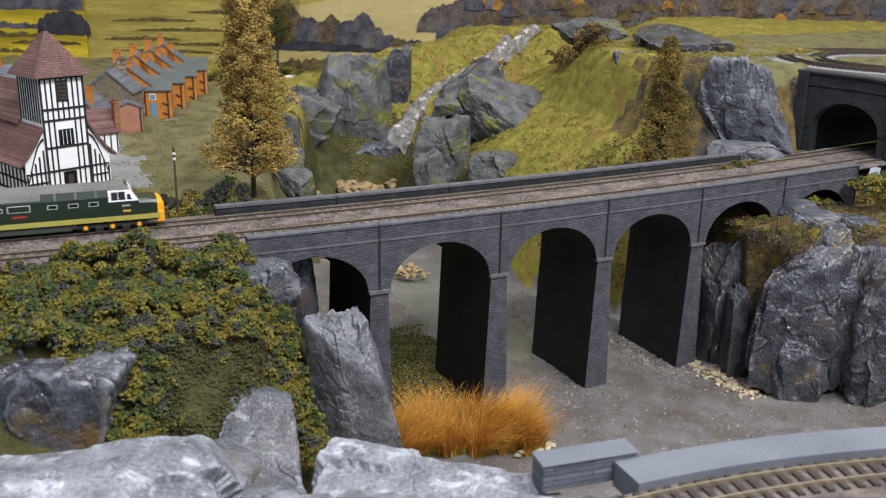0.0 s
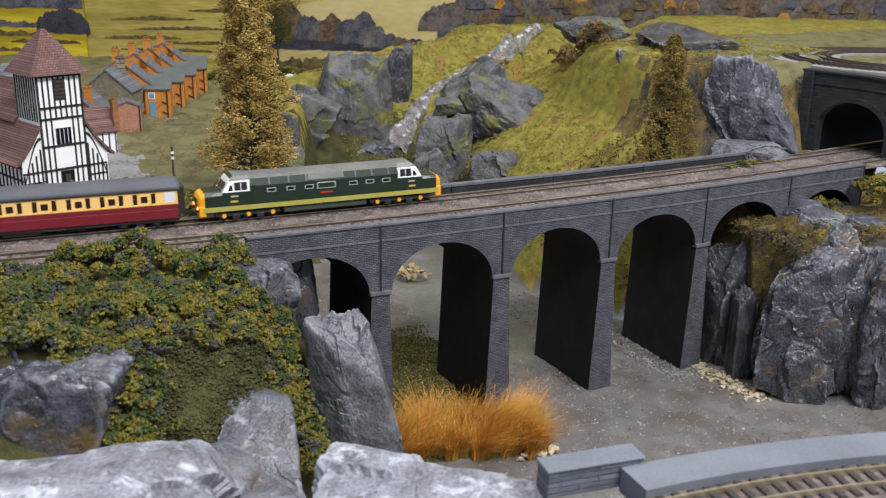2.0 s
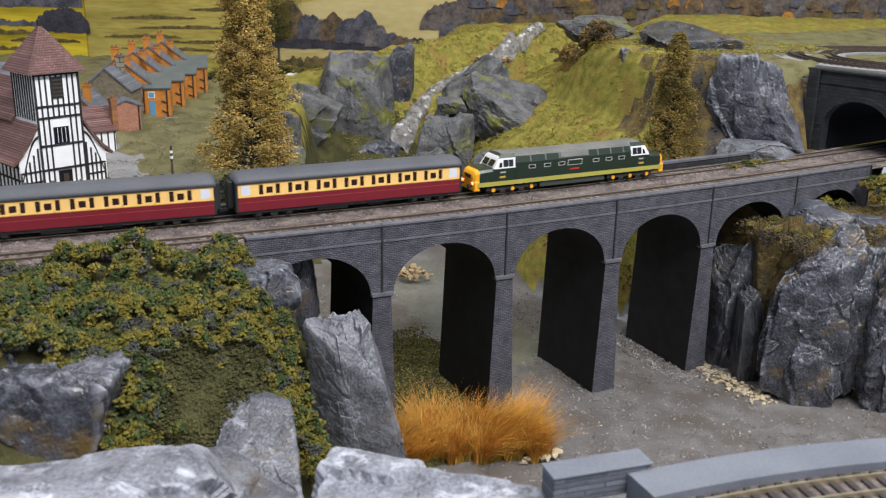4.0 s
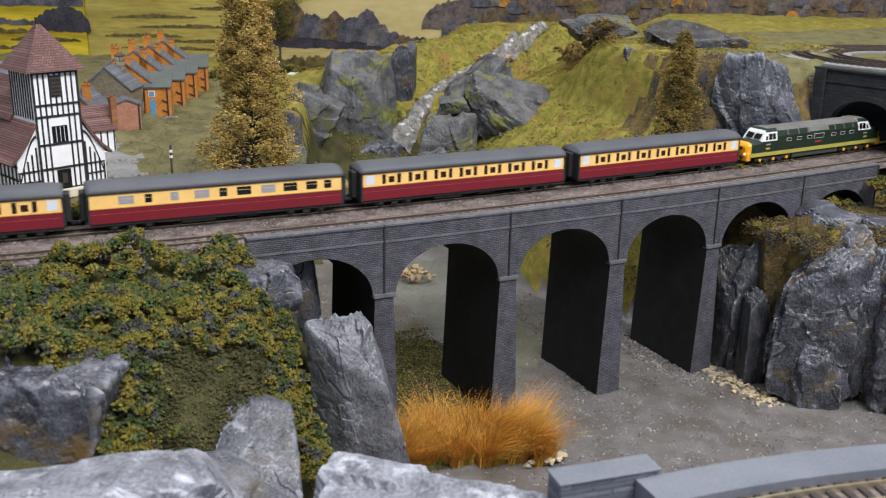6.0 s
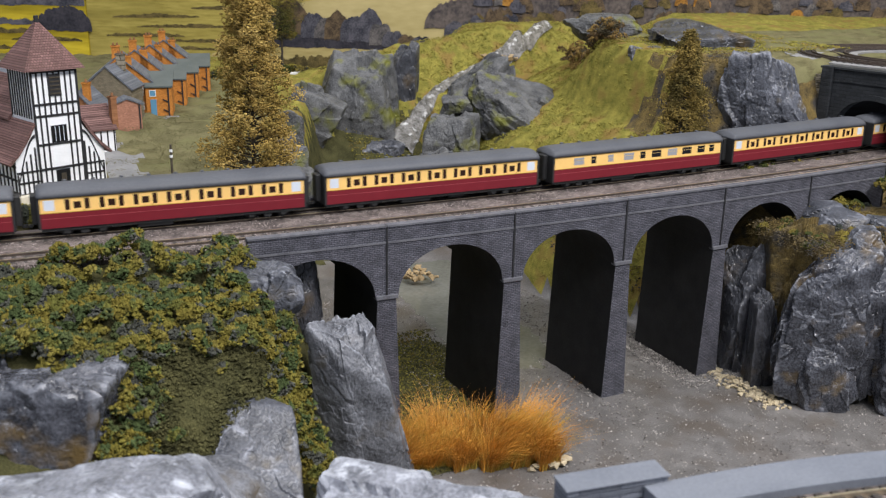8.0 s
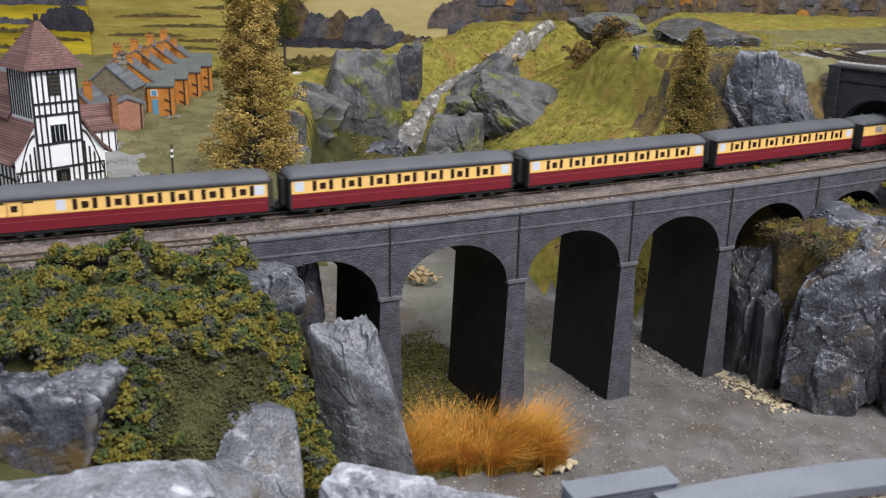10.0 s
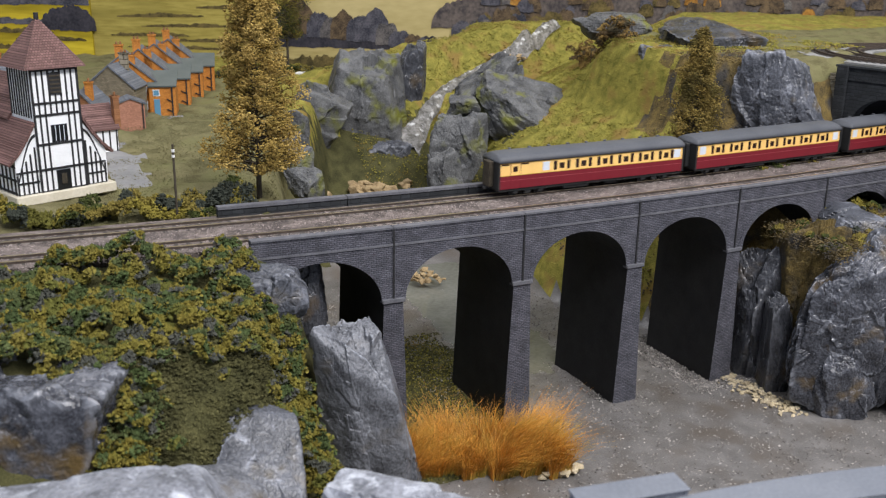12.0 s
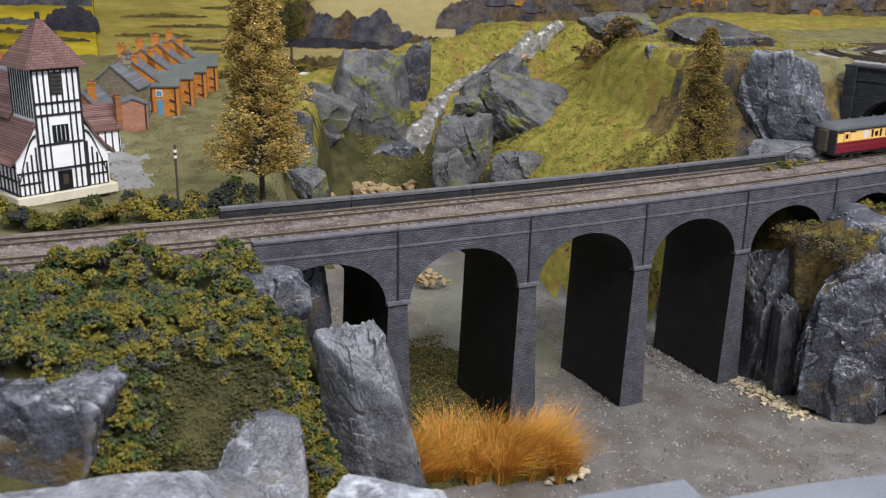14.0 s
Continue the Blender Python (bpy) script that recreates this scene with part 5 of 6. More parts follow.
    for i in range(16):
        y = 0.2 + i * 0.5
        part("beam", boxed(-0.05, 0.0, y - 0.06, y + 0.06, 0.1, 1.9), M["timber"], c)
        if i < 3:
            part("beam", boxed(-0.05, 0.0, 0.0, 8.6, 0.2 + i * 0.75, 0.32 + i * 0.75), M["timber"], c)
    return c


church()


def house(label, x, y, z, turn, w, d, h, ridge, wall, roof, chimneys, door=True, group="", window=True):
    """A gabled cottage: the gable faces -y, w across, d deep."""
    o = empty("house", P(x, y, z, 0, 0, turn), label, "house", group)
    bm = bmesh.new()
    prism(bm, [(0, -0.3), (w, -0.3), (w, h), (w / 2, ridge), (0, h)], 0, d)
    part("wall", bm, M[wall], o)
    bm = bmesh.new()
    for s in (0, 1):
        pts = [(-0.15, h - 0.12), (w / 2, ridge + 0.02), (w / 2, ridge + 0.16), (-0.2, h)]
        if s:
            pts = [(w - a, b) for a, b in pts][::-1]
        prism(bm, pts, -0.12, d + 0.12)
    part("roof", bm, M[roof], o, "slate roof")
    for cx, cy in chimneys:
        bm = bmesh.new()
        box(bm, cx - 0.25, cx + 0.25, cy - 0.2, cy + 0.2, h, ridge + 0.75)
        box(bm, cx - 0.3, cx + 0.3, cy - 0.25, cy + 0.25, ridge + 0.62, ridge + 0.75)
        part("chimney", bm, M["brown_brick"] if wall == "white" else M["brick"], o)
        bm = bmesh.new()
        cyl(bm, cx, cy, ridge + 0.75, ridge + 1.0, 0.1, 0.08, 8)
        part("chimney_pot", bm, M["brown_brick"], o)
    if window:
        part("window", boxed(w / 2 - 0.35, w / 2 + 0.35, -0.04, 0.02, 0.8, 1.7), M["glass"], o)
    if wall == "white":
        for i in range(6):
            bx = 0.05 + i * (w - 0.15) / 5
            part("beam", boxed(bx, bx + 0.09, -0.05, 0.0, 0, h if i in (0, 5) else h + 0.4), M["timber"], o)
        for bz in (0.05, 0.95, 1.8):
            part("beam", boxed(0, w, -0.05, 0.0, bz, bz + 0.09), M["timber"], o)
        for i in range(8):
            by = 0.05 + i * (d - 0.15) / 7
            part("beam", boxed(-0.05, 0.0, by, by + 0.09, 0, h), M["timber"], o)
    part("drainpipe", boxed(w - 0.2, w - 0.1, -0.08, 0.0, 0, h), M["timber"], o)
    return o


def terrace_house(label, x, y, z, turn, wall="brick", w=5.1, d=4.0, h=2.9, ridge=5.0, wing=True, group=""):
    """A gabled house whose gable faces -y, with a lower wing beside it."""
    o = empty("house", P(x, y, z, 0, 0, turn), label, "house", group)
    bm = bmesh.new()
    prism(bm, [(0, -0.4), (w, -0.4), (w, h), (w / 2, ridge), (0, h)], 0, d)
    part("wall", bm, M[wall], o)
    for side in (0, 1):
        bm = bmesh.new()
        pts = [(-0.15, h - 0.12), (w / 2, ridge + 0.02), (w / 2, ridge + 0.16), (-0.2, h)]
        if side:
            pts = [(w - a, b) for a, b in pts][::-1]
        prism(bm, pts, -0.10, d + 0.1)
        part("roof", bm, M["slate"], o, "weathered slate roof slope")
    for cx, cy, up in (((w / 2 - 0.15, 0.35, 0.95), (w / 2 + 0.75, 0.22, 0.1)) if wing else ((w / 2 + 0.5, 2.4, 0.9),)):
        bm = bmesh.new()
        box(bm, cx - 0.32, cx + 0.32, cy - 0.22, cy + 0.22, h, ridge + up)
        box(bm, cx - 0.38, cx + 0.38, cy - 0.28, cy + 0.28, ridge + up - 0.14, ridge + up)
        stack = part("chimney", bm, M["brick" if wing else "stone_wall"], o)
        for k in (-0.15, 0.15):
            bm = bmesh.new()
            cyl(bm, cx + k, cy, ridge + up, ridge + up + 0.22, 0.09, 0.08, 8)
            part("chimney_pot", bm, M["brown_brick"], stack)
    if not wing:
        return o
    a, b, f = w - 0.45, w + 1.7, -0.75
    bm = bmesh.new()
    prism(bm, [(f, -0.4), (2.6, -0.4), (2.6, 3.4), (f, 2.55)], a, b, axis="x")
    part("wing", bm, M[wall], o, "two-storey back wing")
    bm = bmesh.new()
    prism(bm, [(f - 0.14, 2.5), (2.7, 3.38), (2.7, 3.5), (f - 0.16, 2.62)], a - 0.1, b + 0.1, axis="x")
    part("wing_roof", bm, M["wing_slate"], o, "dark green-grey wing roof")
    part("door", boxed(a + 0.35, a + 0.85, f - 0.04, f + 0.02, 0, 1.5, bevel=0.01), M["blue"], o, "blue panelled door")
    win = part("window", boxed(a + 0.3, a + 0.85, f - 0.04, f + 0.02, 1.75, 2.3), M["white_paint"], o)
    part("pane", boxed(a + 0.36, a + 0.79, f - 0.055, f - 0.03, 1.81, 2.24), M["blue"], win)
    for wz in (0.5, 1.7):
        win = part("window", boxed(a - 0.5, a - 0.2, -0.04, 0.02, wz, wz + 0.75), M["white_paint"], o)
        part("pane", boxed(a - 0.45, a - 0.25, -0.055, -0.03, wz + 0.06, wz + 0.69), M["frosted"], win)
    pipe = bmesh.new()
    box(pipe, b - 0.35, b - 0.24, f - 0.1, f, 0, 2.5)
    for bz in (0.35, 1.2):
        box(pipe, b - 0.85, b - 0.3, f - 0.08, f, 0, 0.09, m=Matrix.Translation((b - 0.3, 0, bz)) @ Matrix.Rotation(radians(28), 4, "Y") @ Matrix.Translation((0.3 - b, 0, 0)))
    part("drainpipe", pipe, M["timber"], o, "black drainpipe with a branch")
    part("path", boxed(a - 0.6, b + 0.5, f - 1.0, f, -0.35, 0.08), M["asphalt"], o, "grey paving behind the house")
    return o


G = "terrace of orange brick houses"
for i in range(4):
    terrace_house("orange brick terrace house with slate roof and blue door", -1.57 + i * 2.1, 42.9 + i * 4.3, 11.9, -14, group=G)
terrace_house("stone cottage with a weathered grey slate roof", -2.4, 39.45, 11.9, -27, "rubble", 3.9, 3.0, 2.9, 4.6, False)
house("small pink brick shed with a slate roof", -0.75, 35.4, 12.0, -3, 2.15, 1.6, 2.0, 2.35, "red_brick", "slate", [], window=False)
house("timbered cottage with brown tiled roof and tall brick chimney", -2.0, 25.8, 12.0, 104, 2.6, 3.4, 1.9, 3.3, "white", "tile", [(0.3, -0.1)])
house("low slate-roofed brick outbuilding behind the cottage", -4.6, 35.0, 12.0, -30, 2.6, 3.0, 1.9, 3.2, "brown_brick", "slate", [(1.9, 0.6)])
house("far brick cottage with a slate roof", -5.5, 52.0, 11.9, 76, 3.0, 6.0, 2.2, 3.6, "brick", "slate", [(1.5, 3.0)])


def signal_post():
    s = empty("signal_post", P(-1.6, 7.9 + 0.35, 12.1), "thin dark signal post with a white banded top", "signal post")
    bm = bmesh.new()
    cyl(bm, 0, 0, -0.4, 3.9, 0.07, 0.06, 8)
    part("post", bm, M["bark"], s)
    for z in (3.2, 3.5):
        bm = bmesh.new()
        cyl(bm, 0, 0, z, z + 0.14, 0.085, 0.085, 8)
        part("band", bm, M["white_paint"], s)


signal_post()


# ---- foreground track behind a low grey wall ----
def front_line():
    ex, ey = math.cos(radians(-26.6)), math.sin(radians(-26.6))
    w = empty("low_wall", P(3.75, -21.75, 9.7, 0, 0, -9), "short grey wall block with rough courses", "wall")
    part("wall", boxed(0, 3.5, -0.45, 0.45, 0, 0.95, bevel=0.04), [M["grey_wall_side"]], w)
    part("top", boxed(-0.03, 3.53, -0.5, 0.5, 0.95, 1.03, bevel=0.02), M["grey_wall"], w)
    n = 40
    cx, cy = 2.5, -66.5
    def arc(r, a):
        return cx + r * math.sin(a), cy + r * math.cos(a)
    def strip(r0, r1, z0, z1, a0, a1, material, name, label, parent=None):
        bm = bmesh.new()
        rings = []
        for i in range(n + 1):
            a = a0 + (a1 - a0) * i / n
            rings.append([bm.verts.new((*arc(rr, a), z)) for rr, z in ((r0, z0), (r1, z0), (r1, z1), (r0, z1))])
        for p, q in zip(rings, rings[1:]):
            for k in range(4):
                bm.faces.new((p[k], p[(k + 1) % 4], q[(k + 1) % 4], q[k]))
        bm.faces.new(rings[0][::-1])
        bm.faces.new(rings[-1])
        return part(name, bm, material, parent, label)
    ob = strip(42.5, 44.0, 9.6, 10.5, 0.085, 0.7, [M["grey_wall"]], "low_wall", "")
    tagged(ob, "long flat-topped grey wall curving beside the front track", "wall")
    ob = strip(34.0, 42.5, 9.6, 10.2, -0.3, 0.7, [M["ballast"]], "ballast", "")
    tagged(ob, "grey ballast of the front track", "ballast", kind="structure")
    t = empty("railway_track", P(0, 0, 0), "curved front track with brass rails and ballast", "railway track")
    for rr in (42.0, 41.1):
        strip(rr - 0.04, rr + 0.04, 10.22, 10.42, -0.3, 0.7, [M["rail"]], "rail", "", t)
    me = mesh_of("sleeper", boxed(-0.13, 0.13, -0.85, 0.85, -0.05, 0.05, bevel=0.02), M["sleeper"])
    a = -0.25
    while a < 0.6:
        ob = new("sleeper", me)
        ob.parent = t
        x, y = arc(41.55, a)
        ob.matrix_basis = P(x, y, 10.24, 0, 0, -math.degrees(a))
        a += 0.0138


front_line()


# ---- straw tuft, pebbles, boulders ----
def tuft(label, x, y, z, spread, height, n, lean, seed):
    """Fibres rising together from a small base, drooping outwards at their tips."""
    rng = np.random.default_rng(seed)
    V, F = [], []
    for i in range(n):
        bx, by = rng.uniform(-1, 1, 2) * spread
        hgt = height * rng.uniform(0.35, 1.0) * (1.25 if rng.uniform() < 0.06 else 1.0)
        bow = np.array(lean) + rng.normal(0, 0.2, 2) + np.array([bx, by]) / spread * 0.18
        wd = rng.uniform(0.012, 0.028)
        a = rng.uniform(0, 6.28)
        dx, dy = wd * math.cos(a), wd * math.sin(a)
        o = len(V)
        for q in (0, 0.4, 0.75, 1):
            px, py = bx + bow[0] * hgt * q ** 2.2, by + bow[1] * hgt * q ** 2.2
            w = 1 - 0.85 * q
            V += [(px - dx * w, py - dy * w, hgt * q * (1 - 0.18 * q)), (px + dx * w, py + dy * w, hgt * q * (1 - 0.18 * q))]
        F += [(o + k, o + k + 1, o + k + 3, o + k + 2) for k in (0, 2, 4)]
    ob = raw_mesh("straw_tuft", V, F, M["straw"])
    ob.matrix_basis = P(x, y, z)
    return tagged(ob, label, "grass tuft", kind="stuff")


rs = np.random.default_rng(40)
for i in range(26):
    u = (i % 13) / 12
    row = i // 13
    tall = 1.18 if 0.6 < u < 0.9 else 1.0
    tuft("tuft of orange straw-like grass fibres", 7.2 + 7.0 * u + rs.normal(0, 0.2), -2.6 - 2.2 * u + 1.2 * row + rs.normal(0, 0.25), -0.05,
         0.6, (rs.uniform(1.8, 3.4) + 0.3 * row) * tall, 800, (rs.normal(0.05, 0.26), rs.normal(0, 0.2)), 60 + i)


def pebbles(label, spots, seed, material, lo, hi, name="pebbles"):
    rng = np.random.default_rng(seed)
    c = np.array(spots)
    v, f = crumbs(c, rng.uniform(lo, hi, len(c)), seed, 0.7)
    return tagged(raw_mesh(name, v, f, M[material]), label, "pebbles", kind="stuff")


rng0 = np.random.default_rng(9)
pts = []
for i in range(190):
    u = rng0.uniform(0, 1)
    pts.append((30.6 + rng0.normal(0, 0.4) + 0.2 * u, 0.6 - 6.4 * u + rng0.normal(0, 0.3), 0.08))
pebbles("cream pebbles heaped along the foot of the cliff", pts, 3, "pebble", 0.08, 0.2)
pebbles("tan boulders at the river's edge", [(20.5 + rng0.normal(0, 0.9), 24.0 + rng0.normal(0, 0.7), 0.45 + rng0.uniform(0, 0.3)) for i in range(26)], 4, "boulder", 0.14, 0.34, "boulders")
pebbles("cream stones beside the straw tuft", [(14.3 + rng0.normal(0, 0.5), -5.4 + rng0.normal(0, 0.4), 0.15 + rng0.uniform(0, 0.2)) for i in range(16)], 8, "pebble", 0.16, 0.36, "stones")
pebbles("tan boulders damming the stream", [(42.9 + rng0.normal(0, 1.3), 51.5 + rng0.normal(0, 0.7), surface(42.9, 51.5) + rng0.uniform(0.1, 0.6)) for i in range(36)], 5, "boulder", 0.25, 0.55, "boulders")
pebbles("tan boulders in the pool below the waterfall", [(21.5 + rng0.normal(0, 1.6), 38.5 + rng0.normal(0, 1.0), 4.3 + rng0.uniform(0, 0.4)) for i in range(40)], 6, "boulder", 0.3, 0.7, "boulders")


# ---- upper line curving over the tunnel ----
def upper_line():
    cx, cy, n = 61.0, 11.5, 48

    def ring(r0, r1, z0, z1, material, name, parent=None):
        bm = bmesh.new()
        rows = []
        for i in range(n):
            a = 6.2832 * i / n
            rows.append([bm.verts.new((cx + r * math.cos(a), cy + r * math.sin(a), z)) for r, z in ((r0, z0), (r1, z0), (r1, z1), (r0, z1))])
        for i in range(n):
            p, q = rows[i], rows[(i + 1) % n]
            for k in range(4):
                bm.faces.new((p[k], q[k], q[(k + 1) % 4], p[(k + 1) % 4]))
        return part(name, bm, material, parent)

    tagged(ring(5.0, 11.0, 17.0, 18.1, M["asphalt"], "ballast"), "grey gravel bed of the upper curve", "ballast", kind="structure")
    for r in (9.1, 6.5):
        t = empty("railway_track", P(0, 0, 0), "curved upper track on a gravel bed above the tunnel", "railway track", "upper tracks")
        for d in (-0.45, 0.45):
            ring(r + d - 0.06, r + d + 0.06, 18.1, 18.3, M["rail_side"], "rail", t)
        bm = bmesh.new()
        for i in range(int(r * 11)):
            a = 6.2832 * i / int(r * 11)
            box(bm, -0.12, 0.12, -0.8, 0.8, 0, 0.06, m=Matrix.Translation((cx + r * math.cos(a), cy + r * math.sin(a), 18.1)) @ Matrix.Rotation(a + math.pi / 2, 4, "Z"))
        part("sleepers", bm, M["sleeper"], t)


upper_line()


# ---- flock: loose scatter on the land ----
def flock(name, label, n, seed, box4, inside, material, lo, hi, lift=0.0):
    rng = np.random.default_rng(seed)
    x, y = rng.uniform(box4[0], box4[1], n), rng.uniform(box4[2], box4[3], n)
    z = land(x, y)
    ok = inside(x, y, z)
    x, y, z = x[ok], y[ok], z[ok]
    p = np.stack([x, y, z], 1)
    v, f = grit(p + np.array([0, 0, lift]), rng.uniform(lo, hi, len(p)) * rng.uniform(0.6, 1.2, len(p)), seed, 0.8)
    return tagged(raw_mesh(name, v, f, M[material]), label, name.replace("_", " "), kind="stuff")


flock("grass_flock", "coarse yellow-green grass flock on the hillside", 40000, 21, (22, 60, 12, 62),
      lambda x, y, z: (z > 1.2) & ~((x > 36) & (y < 18)), "grass", 0.04, 0.11, 0.12)
flock("grass_flock", "dry grass flock on the village green", 16000, 22, (-6, 12, 8, 40), lambda x, y, z: z > 11, "dry_grass", 0.02, 0.05, 0.08)
flock("ground_scatter", "ochre leaf scatter on the banks", 18000, 23, (29, 46, -12, 19), lambda x, y, z: (z > 2) & ((y < 0) | (y > 8)), "scatter", 0.04, 0.11, 0.15)
flock("gravel", "grey and pale gravel strewn on the river bed", 22000, 24, (5, 36, -14, 26), lambda x, y, z: z < 0.3, "gravel", 0.025, 0.08, 0.01)
flock("gravel", "loose gravel round the pier foot", 1500, 27, (20, 24, -1.2, 8), lambda x, y, z: (np.abs(x - 22.5) > 0.8) & (np.abs(x - 22.5) < 1.5), "gravel", 0.03, 0.08, 0.05)
flock("gravel", "loose gravel round the bank pier foot", 4200, 28, (27.5, 33, -1.2, 8), lambda x, y, z: z < 0.6, "gravel", 0.03, 0.09, 0.05)
flock("grass_flock", "mossy grass flock on the bank under the viaduct", 9000, 25, (5.5, 16.6, -4, 14.5), lambda x, y, z: (x < 15.6 + 0.06 * y) & (z < 3), "moss", 0.03, 0.09, 0.05)
flock("grass_flock", "olive grass flock on the bank under the viaduct", 7000, 45, (5.5, 16.6, -4, 14.5), lambda x, y, z: (x < 15.4 + 0.06 * y) & (z < 3), "grass", 0.03, 0.08, 0.06)
flock("ground_scatter", "dark moss scatter between the rocks", 15000, 26, (-8, 1, -9.5, -4), lambda x, y, z: z > 4, "moss", 0.03, 0.11, 0.2)
v, f = grit(np.stack([rng0.uniform(32.8, 42, 9000), rng0.uniform(-5.5, 1, 9000), rng0.uniform(9.0, 9.9, 9000)], 1), rng0.uniform(0.03, 0.09, 9000), 31)
tagged(raw_mesh("ground_scatter", v, f, M["scatter"]), "ochre leaf litter on the cliff top", "ground scatter", kind="stuff")


# ---- the train (built with its front towards +x, rails at z = 0, centre line y = 0) ----
def profile(h_floor, h_side, h_top, half, n=10):
    """Half section of a vehicle body, from floor to roof centre, as (y, z)."""
    pts = [(-half, h_floor), (-half, h_side)]
    for i in range(1, n + 1):
        a = i / n * math.pi / 2
        pts.append((-half * math.cos(a) ** 0.8, h_side + (h_top - h_side) * math.sin(a)))
    return pts


def extrude_x(bm, pts, x0, x1, mi=0):
    lo, hi = [bm.verts.new((x0, y, z)) for y, z in pts], [bm.verts.new((x1, y, z)) for y, z in pts]
    n = len(pts)
    for i in range(n):
        bm.faces.new((lo[i], lo[(i + 1) % n], hi[(i + 1) % n], hi[i])).material_index = mi
    bm.faces.new(lo[::-1]).material_index = mi
    bm.faces.new(hi).material_index = mi


def bogie(parent, x, axles, hub):
    half = 0.52 if len(axles) > 2 else 0.5
    span = axles[-1] - axles[0]
    bm = bmesh.new()
    for s in (-1, 1):
        y0, y1 = sorted((s * 0.62, s * 0.76))
        box(bm, x + axles[0] - 0.45, x + axles[-1] + 0.45, y0, y1, 0.28, 0.5, bevel=0.03)
        for a in axles:
            box(bm, x + a - 0.16, x + a + 0.16, min(s * 0.6, s * 0.8), max(s * 0.6, s * 0.8), 0.16, 0.5, bevel=0.03)
        for a, b in zip(axles, axles[1:]):
            box(bm, x + (a + b) / 2 - 0.2, x + (a + b) / 2 + 0.2, min(s * 0.64, s * 0.78), max(s * 0.64, s * 0.78), 0.12, 0.34, bevel=0.02)
    b = part("bogie", bm, M["black"], parent)
    for a in axles:
        bm = bmesh.new()
        for s in (-1, 1):
            disc_x(bm, x + a, min(s * 0.42, s * 0.56), max(s * 0.42, s * 0.56), 0.33, 0.33)
        disc_x(bm, x + a, -0.45, 0.45, 0.33, 0.06, 8)
        part("wheelset", bm, M["black"], b)
        if hub:
            for s in (-1, 1):
                bm = bmesh.new()
                disc_x(bm, x + a, min(s * 0.8, s * 0.84), max(s * 0.8, s * 0.84), 0.34, 0.12, 12)
                part("axle_box", bm, M["yellow"], b, "yellow axle-box cover")
    return b


